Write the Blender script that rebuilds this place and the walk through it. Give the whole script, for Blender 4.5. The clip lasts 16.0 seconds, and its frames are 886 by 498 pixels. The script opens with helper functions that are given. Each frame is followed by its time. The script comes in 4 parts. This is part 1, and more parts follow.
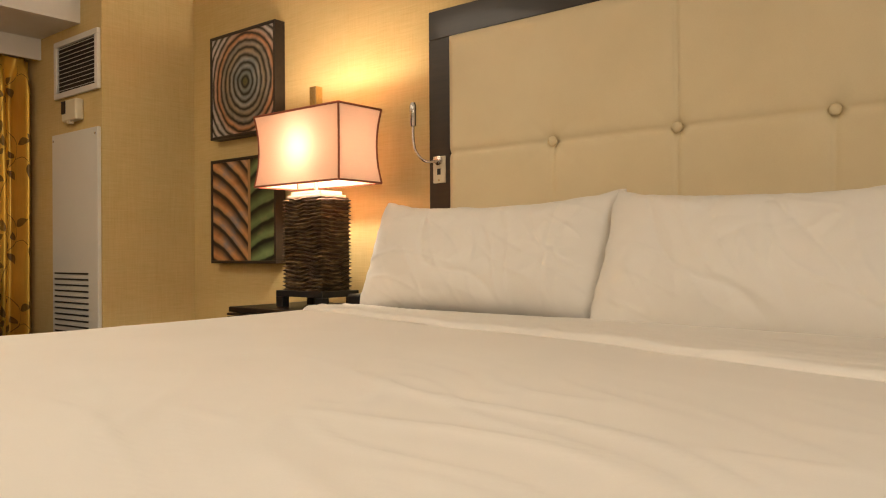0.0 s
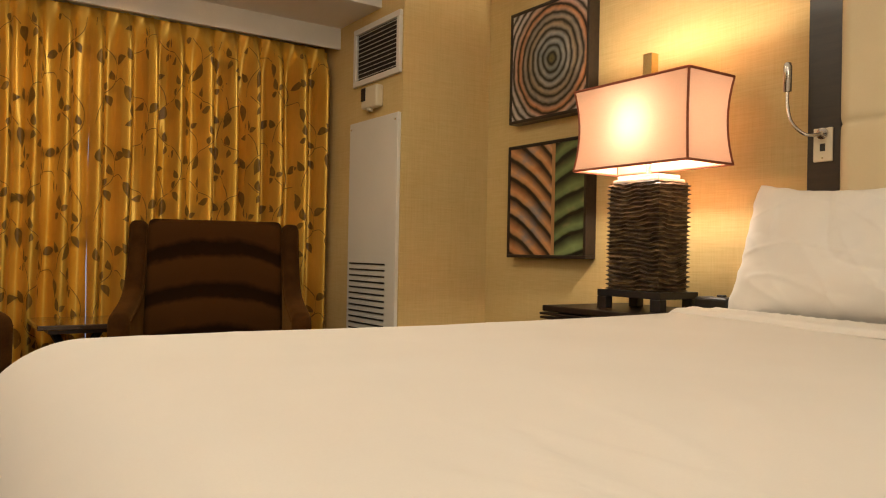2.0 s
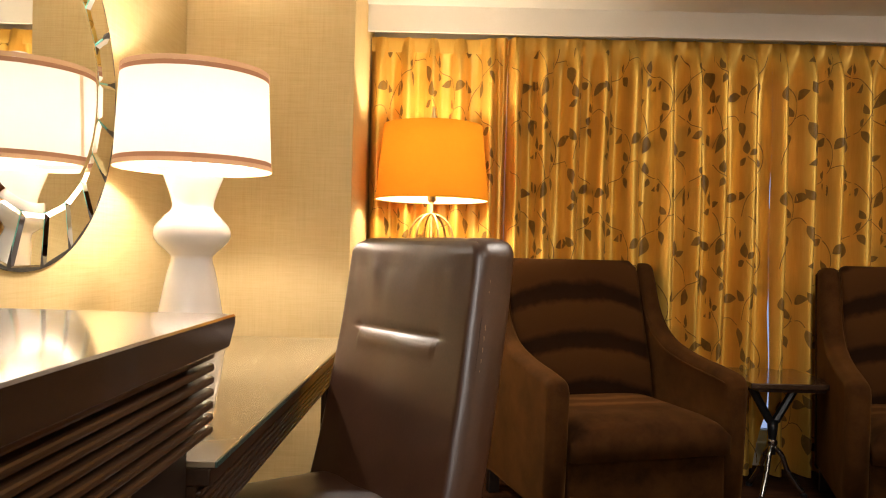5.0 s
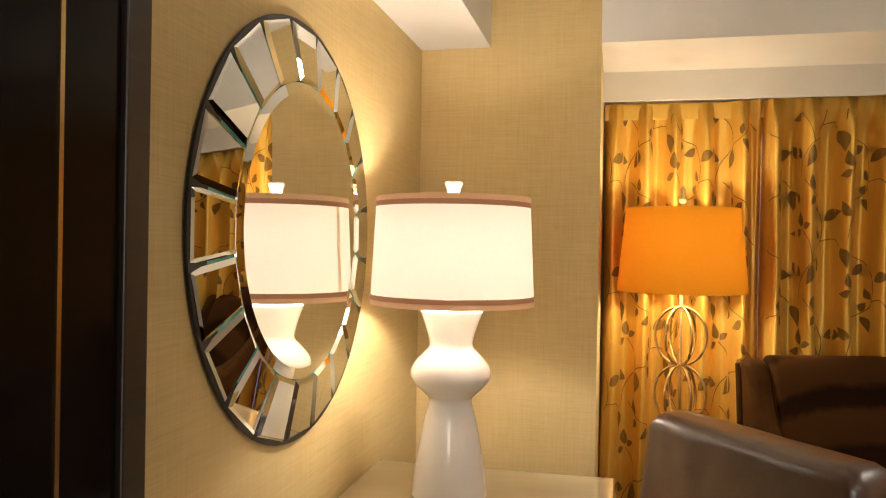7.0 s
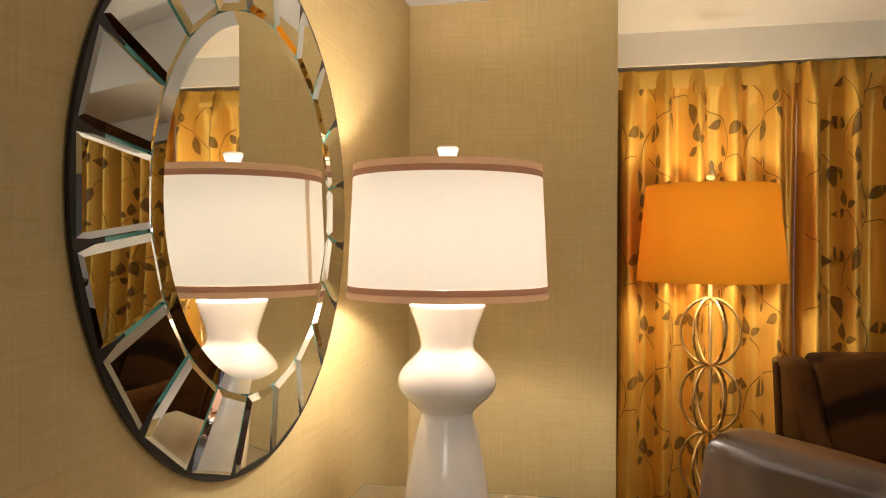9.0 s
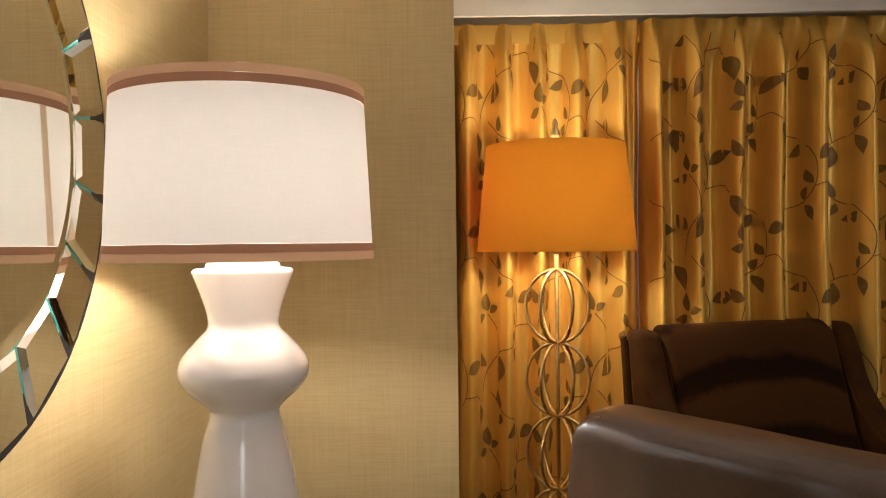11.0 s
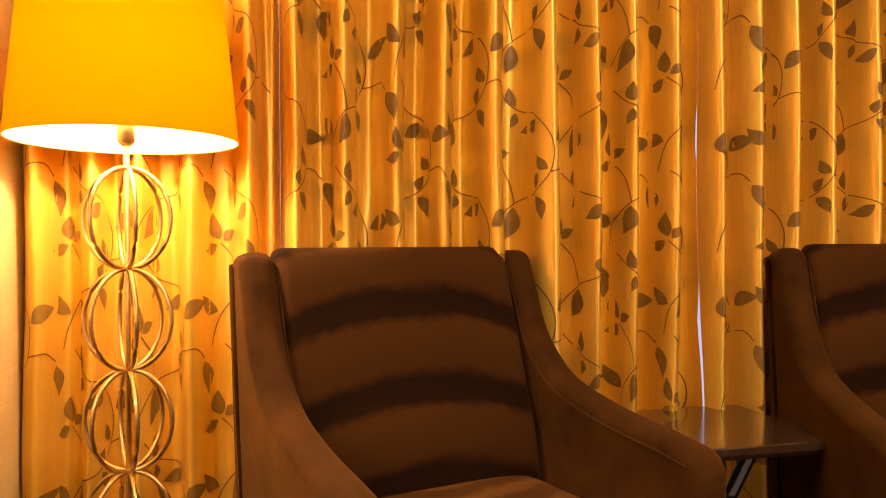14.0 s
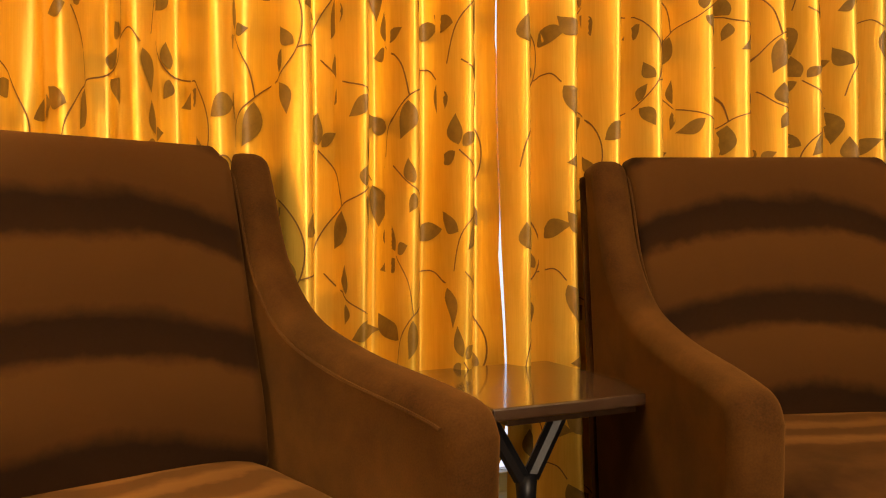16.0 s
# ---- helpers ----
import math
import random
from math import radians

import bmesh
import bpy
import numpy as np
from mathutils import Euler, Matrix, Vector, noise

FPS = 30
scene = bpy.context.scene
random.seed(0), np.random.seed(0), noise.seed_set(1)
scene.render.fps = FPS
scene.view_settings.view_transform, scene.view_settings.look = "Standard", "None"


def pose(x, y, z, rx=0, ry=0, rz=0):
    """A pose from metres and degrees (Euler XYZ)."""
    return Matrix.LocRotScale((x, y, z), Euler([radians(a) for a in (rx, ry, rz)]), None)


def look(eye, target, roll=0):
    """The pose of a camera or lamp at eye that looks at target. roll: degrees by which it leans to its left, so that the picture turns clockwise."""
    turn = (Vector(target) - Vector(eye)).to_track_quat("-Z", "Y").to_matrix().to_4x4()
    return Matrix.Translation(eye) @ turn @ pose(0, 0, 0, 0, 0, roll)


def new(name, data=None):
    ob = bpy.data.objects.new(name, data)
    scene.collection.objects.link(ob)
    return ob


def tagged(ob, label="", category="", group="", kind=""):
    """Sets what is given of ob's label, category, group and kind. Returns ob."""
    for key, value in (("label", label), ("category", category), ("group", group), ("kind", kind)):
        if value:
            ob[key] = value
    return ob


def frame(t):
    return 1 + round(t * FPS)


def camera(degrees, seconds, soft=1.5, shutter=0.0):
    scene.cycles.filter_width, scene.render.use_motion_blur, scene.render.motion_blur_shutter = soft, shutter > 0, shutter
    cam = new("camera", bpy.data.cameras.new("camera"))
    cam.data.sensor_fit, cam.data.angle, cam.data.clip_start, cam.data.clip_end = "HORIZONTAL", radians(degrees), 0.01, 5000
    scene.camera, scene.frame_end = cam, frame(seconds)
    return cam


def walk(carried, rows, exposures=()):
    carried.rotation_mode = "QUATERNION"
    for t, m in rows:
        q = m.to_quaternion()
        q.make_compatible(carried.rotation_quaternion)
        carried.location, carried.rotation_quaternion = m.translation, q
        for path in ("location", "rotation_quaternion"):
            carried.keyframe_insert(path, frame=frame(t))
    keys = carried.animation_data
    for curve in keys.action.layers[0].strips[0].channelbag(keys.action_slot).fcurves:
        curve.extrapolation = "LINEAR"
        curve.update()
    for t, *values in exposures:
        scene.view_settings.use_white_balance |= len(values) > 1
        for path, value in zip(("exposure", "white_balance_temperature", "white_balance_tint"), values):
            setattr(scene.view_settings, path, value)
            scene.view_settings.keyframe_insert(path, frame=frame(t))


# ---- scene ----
cam = camera(60.3, 16.0, soft=1.1)
METRES, EYE, TILT, LEAN, TURN = 5.0, 0.97, 0.0, 0.0, 39.2
ROWS = [
    (0.0, 0.0, 0.0, 0.0, 0.0, 0.23, 0.39),
    (0.5, -0.0199, 0.0293, -0.003, 1.19, 0.22, 0.06),
    (1.0, -0.0458, 0.0589, -0.0074, 4.46, 0.12, -0.28),
    (1.5, -0.07, 0.0775, -0.0067, 9.81, 0.11, -0.69),
    (2.0, -0.1004, 0.0812, -0.0086, 16.73, 0.34, -1.12),
    (2.5, -0.1402, 0.0649, -0.0101, 23.15, 0.25, -1.24),
    (3.0, -0.1759, 0.0495, -0.0094, 30.09, 0.15, -1.38),
    (3.5, -0.2102, 0.0335, -0.0037, 35.61, -0.09, -1.44),
    (4.0, -0.2454, 0.0166, 0.0034, 40.77, 0.02, -1.41),
    (4.5, -0.2719, 0.0101, 0.0116, 45.57, -0.02, -1.43),
    (5.0, -0.3057, 0.0047, 0.0272, 50.88, 0.2, -1.39),
    (7.5, -0.3962, -0.0149, 0.1154, 64.49, -0.26, -0.73),
    (8.0, -0.4118, -0.0052, 0.1115, 64.69, -0.28, -0.62),
    (10.5, -0.5154, 0.0545, 0.0855, 55.47, -0.31, 0.68),
    (11.0, -0.5171, 0.0688, 0.0806, 51.36, -0.38, 0.69),
    (11.5, -0.5131, 0.09, 0.0732, 47.88, -0.34, 0.63),
    (12.0, -0.5049, 0.1176, 0.0630, 45.24, -0.38, 0.62),
    (12.5, -0.4977, 0.1469, 0.0500, 43.18, -0.41, 0.59),
    (13.0, -0.4951, 0.1788, 0.0397, 41.48, -0.31, 0.56),
    (13.5, -0.5032, 0.2126, 0.0312, 39.74, -0.33, 0.49),
    (14.0, -0.5197, 0.2511, 0.0223, 38.1, -0.1, 0.43),
    (14.5, -0.537, 0.2863, 0.0163, 36.41, -0.33, 0.37),
    (15.0, -0.5478, 0.3243, 0.0063, 34.35, -0.38, 0.33),
    (15.5, -0.5455, 0.3571, -0.0067, 31.95, -0.19, 0.48),
    (16.0, -0.5387, 0.3848, -0.0224, 27.76, -0.07, 0.66),
]
# seconds, stops, kelvin, tint
EXPOSURES = [
    (0.0, 0.77, 6300, 11), (1.5, 0.7, 6300, 10), (2.5, 0.99, 6350, 10), (3.5, 1.46, 6050, 10), (4.5, 1.6, 5050, 11), (5.0, 0.95, 5650, 13),
    (7.5, 0.38, 5750, 11), (8.0, 0.33, 5750, 11), (10.5, -0.05, 5050, 10), (11.5, 0.0, 5450, 16), (12.0, 0.35, 6300, 18), (12.5, 0.79, 6400, 20),
    (13.5, 1.38, 6800, 18), (14.5, 1.66, 9100, 58), (15.5, 2.12, 10000, 52), (16.0, 2.18, 7800, 18),
]
walk(cam, [(t, pose(0, 0, EYE, TILT, LEAN, TURN) @ pose(METRES * x, METRES * y, METRES * z, 90 + pitch, roll, yaw)) for t, x, y, z, yaw, pitch, roll in ROWS], EXPOSURES)

# ---- world, lights ----
world = bpy.data.worlds.new("world")
scene.world = world
world.use_nodes = True
wn = world.node_tree
sky = wn.nodes.new("ShaderNodeTexSky")
sky.sky_type, sky.sun_disc = "NISHITA", False
sky.sun_elevation, sky.sun_rotation = radians(8), radians(90)
wn.links.new(sky.outputs[0], wn.nodes["Background"].inputs[0])
wn.nodes["Background"].inputs[1].default_value = 0.05

LAMP_BED, LAMP_FLOOR, LAMP_DESK = (-2.76, 2.435), (-4.79, -1.012), (-3.64, -1.755)


def bulb(x, y, z, watts, colour, radius=0.035):
    lamp = bpy.data.lights.new("bulb_light", "POINT")
    lamp.energy, lamp.color, lamp.shadow_soft_size = watts, colour, radius
    ob = new("bulb_light", lamp)
    ob.matrix_world = pose(x, y, z)
    return ob


bulb(LAMP_BED[0], LAMP_BED[1], 1.47, 25, (1.0, 0.86, 0.67))
bulb(LAMP_FLOOR[0], LAMP_FLOOR[1], 1.53, 16.5, (1.0, 0.80, 0.50))
bulb(LAMP_DESK[0], LAMP_DESK[1], 1.48, 22, (1.0, 0.84, 0.64))


# Soft fill from above, added without any fixture in the ceiling.
def ceiling_fill(x, y, watts, size):
    lamp = bpy.data.lights.new("ceiling_fill_light", "AREA")
    lamp.energy, lamp.color, lamp.shape, lamp.size = watts, (1.0, 0.84, 0.62), "DISK", size
    ob = new("ceiling_fill_light", lamp)
    ob.matrix_world = pose(x, y, 2.60)
    return ob


ceiling_fill(-0.9, 0.1, 7, 0.9)
ceiling_fill(-3.2, 0.5, 15, 0.9)
# added fill: an unseen upright disc at the east end that evens the room
room_fill = bpy.data.lights.new("room_fill_light", "AREA")
room_fill.energy, room_fill.color, room_fill.shape, room_fill.size = 27, (1.0, 0.87, 0.70), "DISK", 1.5
new("room_fill_light", room_fill).matrix_world = look((1.5, -0.95, 1.8), (-3.2, 1.0, 1.5))


# ---- materials ----
def material(name):
    m = bpy.data.materials.new(name)
    m.use_nodes = True
    nt = m.node_tree
    return m, nt, nt.nodes["Principled BSDF"]


def nd(nt, kind, **inputs):
    n = nt.nodes.new("ShaderNode" + kind)
    for k, v in inputs.items():
        n.inputs[k].default_value = v
    return n


def ramp(nt, fac, stops):
    r = nt.nodes.new("ShaderNodeValToRGB")
    els = r.color_ramp.elements
    while len(els) < len(stops):
        els.new(0.5)
    for e, (p, c) in zip(els, stops):
        e.position, e.color = p, (*c, 1)
    nt.links.new(fac, r.inputs[0])
    return r.outputs[0]


def coords(nt, scale=(1, 1, 1), rot=(0, 0, 0)):
    tc = nt.nodes.new("ShaderNodeTexCoord")
    mp = nt.nodes.new("ShaderNodeMapping")
    mp.inputs["Scale"].default_value = scale
    mp.inputs["Rotation"].default_value = rot
    nt.links.new(tc.outputs["Object"], mp.inputs[0])
    return mp.outputs[0]


def noise_tex(nt, vec, scale, detail=4, rough=0.6):
    n = nd(nt, "TexNoise", Scale=scale, Detail=detail, Roughness=rough)
    nt.links.new(vec, n.inputs["Vector"])
    return n.outputs["Fac"]


def bump(nt, bsdf, height, strength, distance=0.002):
    b = nd(nt, "Bump", Strength=strength, Distance=distance)
    nt.links.new(height, b.inputs["Height"])
    nt.links.new(b.outputs[0], bsdf.inputs["Normal"])


def mul(nt, a, b):
    n = nt.nodes.new("ShaderNodeMath")
    n.operation = "MULTIPLY"
    nt.links.new(a, n.inputs[0])
    if isinstance(b, (int, float)):
        n.inputs[1].default_value = b
    else:
        nt.links.new(b, n.inputs[1])
    return n.outputs[0]


def add(nt, a, b):
    n = nt.nodes.new("ShaderNodeMath")
    nt.links.new(a, n.inputs[0])
    nt.links.new(b, n.inputs[1])
    return n.outputs[0]


def mottled(name, dark, light, scale=6.0, rough=0.5, metal=0.0, stretch=(1, 1, 1), bump_s=0.0, bump_scale=120.0, spec=0.5, sheen=0.0, coat=0.0, dist=0.002):
    """A surface whose colour wanders between two tones, with a finer relief."""
    m, nt, b = material(name)
    v = coords(nt, stretch)
    n1 = noise_tex(nt, v, scale)
    n2 = noise_tex(nt, v, bump_scale, 3)
    f = add(nt, mul(nt, n1, 0.7), mul(nt, n2, 0.3))
    nt.links.new(ramp(nt, f, [(0.3, dark), (0.7, light)]), b.inputs["Base Color"])
    b.inputs["Roughness"].default_value = rough
    b.inputs["Metallic"].default_value = metal
    b.inputs["Specular IOR Level"].default_value = spec
    b.inputs["Sheen Weight"].default_value = sheen
    b.inputs["Coat Weight"].default_value = coat
    b.inputs["Coat Roughness"].default_value = 0.08
    if bump_s:
        bump(nt, b, n2, bump_s, dist)
    return m


def grasscloth(name, dark, light):
    """Woven wallcovering: threads both ways with slubs."""
    m, nt, b = material(name)
    h = noise_tex(nt, coords(nt, (6, 6, 330)), 1.0, 4, 0.7)
    w = noise_tex(nt, coords(nt, (330, 330, 5)), 1.0, 4, 0.7)
    slub_h = noise_tex(nt, coords(nt, (9, 9, 120)), 1.0, 2)
    slub_v = noise_tex(nt, coords(nt, (110, 110, 7)), 1.0, 2)
    big = noise_tex(nt, coords(nt), 1.6, 3)
    f = add(nt, add(nt, mul(nt, h, 0.3), mul(nt, w, 0.22)), add(nt, mul(nt, add(nt, slub_h, slub_v), 0.13), mul(nt, big, 0.2)))
    nt.links.new(ramp(nt, f, [(0.33, dark), (0.48, [0.5 * (p + q) for p, q in zip(dark, light)]), (0.66, light)]), b.inputs["Base Color"])
    b.inputs["Roughness"].default_value = 0.62
    b.inputs["Specular IOR Level"].default_value = 0.35
    bump(nt, b, add(nt, h, w), 0.35, 0.001)
    return m


def shade_cloth(name, colour, through_part, weave=500):
    m, nt, b = material(name)
    n = noise_tex(nt, coords(nt, (weave, weave, 30)), 1.0, 2)
    n2 = noise_tex(nt, coords(nt, (30, 30, weave)), 1.0, 2)
    col = ramp(nt, mul(nt, add(nt, n, n2), 0.5), [(0.3, [c * 0.93 for c in colour]), (0.7, colour)])
    nt.links.new(col, b.inputs["Base Color"])
    b.inputs["Roughness"].default_value = 0.8
    b.inputs["Specular IOR Level"].default_value = 0.1
    t = nt.nodes.new("ShaderNodeBsdfTranslucent")
    nt.links.new(col, t.inputs[0])
    mix = nd(nt, "MixShader", Fac=through_part)
    nt.links.new(b.outputs[0], mix.inputs[1])
    nt.links.new(t.outputs[0], mix.inputs[2])
    nt.links.new(mix.outputs[0], nt.nodes["Material Output"].inputs[0])
    return m


WALL = grasscloth("grasscloth", (0.50, 0.35, 0.12), (0.70, 0.55, 0.27))
PAINT = mottled("white_paint", (0.72, 0.69, 0.63), (0.80, 0.77, 0.71), 3, 0.7, bump_s=0.15, bump_scale=160)
TRIM = mottled("trim_paint", (0.74, 0.72, 0.66), (0.82, 0.80, 0.74), 3, 0.45, bump_s=0.05)
METAL_PAINT = mottled("enamelled_metal", (0.66, 0.64, 0.58), (0.72, 0.70, 0.64), 2, 0.4, bump_s=0.06, bump_scale=250)
DARKSLOT = mottled("dark_slot", (0.012, 0.01, 0.008), (0.03, 0.024, 0.018), 5, 0.8)
CARPET = mottled("carpet", (0.014, 0.006, 0.003), (0.085, 0.034, 0.014), 1.0, 0.95, stretch=(38, 2.2, 1), bump_s=0.6, bump_scale=9, spec=0.05, sheen=0.0, dist=0.004)
LINEN = mottled("white_linen", (0.78, 0.74, 0.68), (0.83, 0.795, 0.74), 2.2, 0.75, bump_s=0.12, bump_scale=420, spec=0.2, sheen=0.15, dist=0.0006)
HEADCLOTH = mottled("cream_leatherette", (0.70, 0.58, 0.36), (0.78, 0.66, 0.43), 2.5, 0.48, bump_s=0.12, bump_scale=260, spec=0.35, dist=0.0008)
DARKWOOD = mottled("espresso_wood", (0.010, 0.006, 0.004), (0.028, 0.016, 0.010), 1.0, 0.42, stretch=(3, 40, 40), bump_s=0.08, bump_scale=5, coat=0.08)
POLISHED = mottled("polished_walnut", (0.03, 0.015, 0.008), (0.06, 0.032, 0.017), 1.0, 0.24, stretch=(3, 40, 40), spec=0.8, coat=0.7)
WALNUT = mottled("walnut_wood", (0.026, 0.013, 0.006), (0.065, 0.032, 0.014), 1.0, 0.3, stretch=(3, 40, 40), bump_s=0.06, bump_scale=5, coat=0.4)
# walnut again, its base lightened for the lamplight caught by the dresser ribs
RIBWOOD_LIT = mottled("lit_rib_walnut", (0.05, 0.024, 0.010), (0.10, 0.05, 0.02), 1.0, 0.3, stretch=(3, 40, 40), spec=0.8, coat=0.3)
GLOSSDARK = mottled("dark_lacquer", (0.004, 0.003, 0.0025), (0.009, 0.006, 0.005), 3, 0.14, spec=0.22)
VELVET = mottled("brown_velvet", (0.009, 0.0032, 0.0008), (0.072, 0.028, 0.0060), 6.0, 0.9, bump_s=0.12, bump_scale=300, spec=0.06, sheen=0.16)
PILE = (0.80, 0.38, 0.09, 1)
VELVET.node_tree.nodes["Principled BSDF"].inputs["Sheen Tint"].default_value = PILE
VELVET.node_tree.nodes["Principled BSDF"].inputs["Sheen Roughness"].default_value = 0.45
LEATHER = mottled("brown_leather", (0.046, 0.019, 0.009), (0.10, 0.043, 0.021), 7.0, 0.34, bump_s=0.22, bump_scale=170, spec=1.0, dist=0.0012)
LEATHER_DARK = mottled("dark_leather_piping", (0.03, 0.015, 0.008), (0.05, 0.026, 0.014), 9.0, 0.45)
THREAD = mottled("tan_thread", (0.30, 0.20, 0.12), (0.38, 0.26, 0.16), 60.0, 0.8)
GOLD = mottled("gold_leaf_metal", (0.55, 0.36, 0.12), (0.80, 0.58, 0.26), 14.0, 0.34, metal=1.0, bump_s=0.15, bump_scale=60)
BRASS = mottled("brass", (0.7, 0.5, 0.2), (0.85, 0.66, 0.34), 10.0, 0.25, metal=1.0)
CHROME = mottled("brushed_nickel", (0.55, 0.53, 0.5), (0.7, 0.68, 0.64), 12.0, 0.25, metal=1.0)
CERAMIC = mottled("white_ceramic", (0.78, 0.74, 0.70), (0.83, 0.80, 0.76), 2.0, 0.16, spec=0.5, coat=0.5)
PLATE = mottled("ivory_plastic", (0.62, 0.54, 0.38), (0.70, 0.62, 0.45), 4.0, 0.4)
BLACK = mottled("black_plastic", (0.008, 0.008, 0.009), (0.018, 0.018, 0.02), 6.0, 0.4)

TAPE_RED = mottled("red_brown_trim", (0.22, 0.060, 0.028), (0.30, 0.090, 0.045), 40.0, 0.8)
SHADE_PEACH = shade_cloth("peach_shade", (0.82, 0.54, 0.38), 0.082)
SHADE_ORANGE = shade_cloth("orange_shade", (0.90, 0.385, 0.008), 0.16)
LINING = shade_cloth("white_shade_lining", (0.85, 0.80, 0.70), 0.35)
TAPE = shade_cloth("shade_trim_tape", (0.50, 0.30, 0.16), 0.07)
SEAMCLOTH = shade_cloth("seam_cloth", (0.80, 0.66, 0.48), 0.6)
TAPE_DARK = shade_cloth("dark_trim_tape", (0.34, 0.17, 0.09), 0.05)
SHADE_CREAM = shade_cloth("cream_shade", (0.86, 0.79, 0.68), 0.085)
LEAFCLOTH = mottled("leaf_print", (0.15, 0.080, 0.011), (0.28, 0.155, 0.024), 30.0, 0.5, bump_s=0.1, bump_scale=300)
VINECLOTH = mottled("vine_print", (0.14, 0.062, 0.010), (0.22, 0.10, 0.018), 30.0, 0.6)


def satin():
    m, nt, b = material("gold_satin")
    thread = noise_tex(nt, coords(nt, (60, 700, 8)), 1.0, 2)
    big = noise_tex(nt, coords(nt), 3.0, 3)
    nt.links.new(ramp(nt, add(nt, mul(nt, thread, 0.4), mul(nt, big, 0.6)), [(0.3, (0.72, 0.42, 0.05)), (0.7, (0.88, 0.58, 0.11))]), b.inputs["Base Color"])
    b.inputs["Roughness"].default_value = 0.36
    b.inputs["Metallic"].default_value = 0.5
    b.inputs["Specular IOR Level"].default_value = 0.5
    bump(nt, b, thread, 0.12, 0.0006)
    return m


SATIN = satin()


def ribbed_bark():
    m, nt, b = material("carved_resin")
    n = noise_tex(nt, coords(nt, (14, 14, 90)), 1.0, 3)
    # the pale end of the ramp paints in highlights of the ridges
    nt.links.new(ramp(nt, n, [(0.33, (0.010, 0.006, 0.003)), (0.52, (0.055, 0.034, 0.016)), (0.70, (0.30, 0.21, 0.11))]), b.inputs["Base Color"])
    b.inputs["Roughness"].default_value = 0.38
    return m


BARK = ribbed_bark()


def mirror_glass():
    m, nt, b = material("mirror_glass")
    b.inputs["Base Color"].default_value = (0.88, 0.90, 0.88, 1)
    b.inputs["Metallic"].default_value = 1.0
    b.inputs["Roughness"].default_value = 0.015
    return m


MIRROR = mirror_glass()
GREENGLASS = mottled("green_glass_edge", (0.16, 0.46, 0.40), (0.36, 0.70, 0.62), 20.0, 0.1, spec=0.8)


def table_glass():
    """Back-painted glass over a pale wood: a plain base under a clear glossy coat."""
    m, nt, b = material("desk_glass")
    v = coords(nt, (5, 1.5, 1))
    nt.links.new(ramp(nt, noise_tex(nt, v, 1.0), [(0.3, (0.30, 0.24, 0.15)), (0.7, (0.36, 0.30, 0.19))]), b.inputs["Base Color"])
    b.inputs["Roughness"].default_value = 0.06
    b.inputs["Specular IOR Level"].default_value = 0.9
    b.inputs["Coat Weight"].default_value = 0.6
    b.inputs["Coat Roughness"].default_value = 0.05
    return m


DESKGLASS = table_glass()
GLASSEDGE = mottled("desk_glass_edge", (0.03, 0.06, 0.05), (0.07, 0.12, 0.10), 20.0, 0.1, spec=0.8)


def pane_glass():
    m, nt, b = material("window_glass")
    b.inputs["Transmission Weight"].default_value = 1.0
    b.inputs["Roughness"].default_value = 0.0
    b.inputs["IOR"].default_value = 1.45
    return m


PANE = pane_glass()


def backdrop_mat():
    m, nt, b = material("evening_sky")
    b.inputs["Base Color"].default_value = (0.1, 0.12, 0.15, 1)
    n = noise_tex(nt, coords(nt), 0.4)
    nt.links.new(ramp(nt, n, [(0.3, (0.45, 0.58, 0.85)), (0.7, (0.60, 0.70, 0.92))]), b.inputs["Emission Color"])
    b.inputs["Emission Strength"].default_value = 0.45
    return m


SKYGLOW = backdrop_mat()


def vec_math(nt, op, a, b=None):
    n = nt.nodes.new("ShaderNodeMath")
    n.operation = op
    for i, v in enumerate((a, b)):
        if v is None:
            continue
        if isinstance(v, (int, float)):
            n.inputs[i].default_value = v
        else:
            nt.links.new(v, n.inputs[i])
    return n.outputs[0]


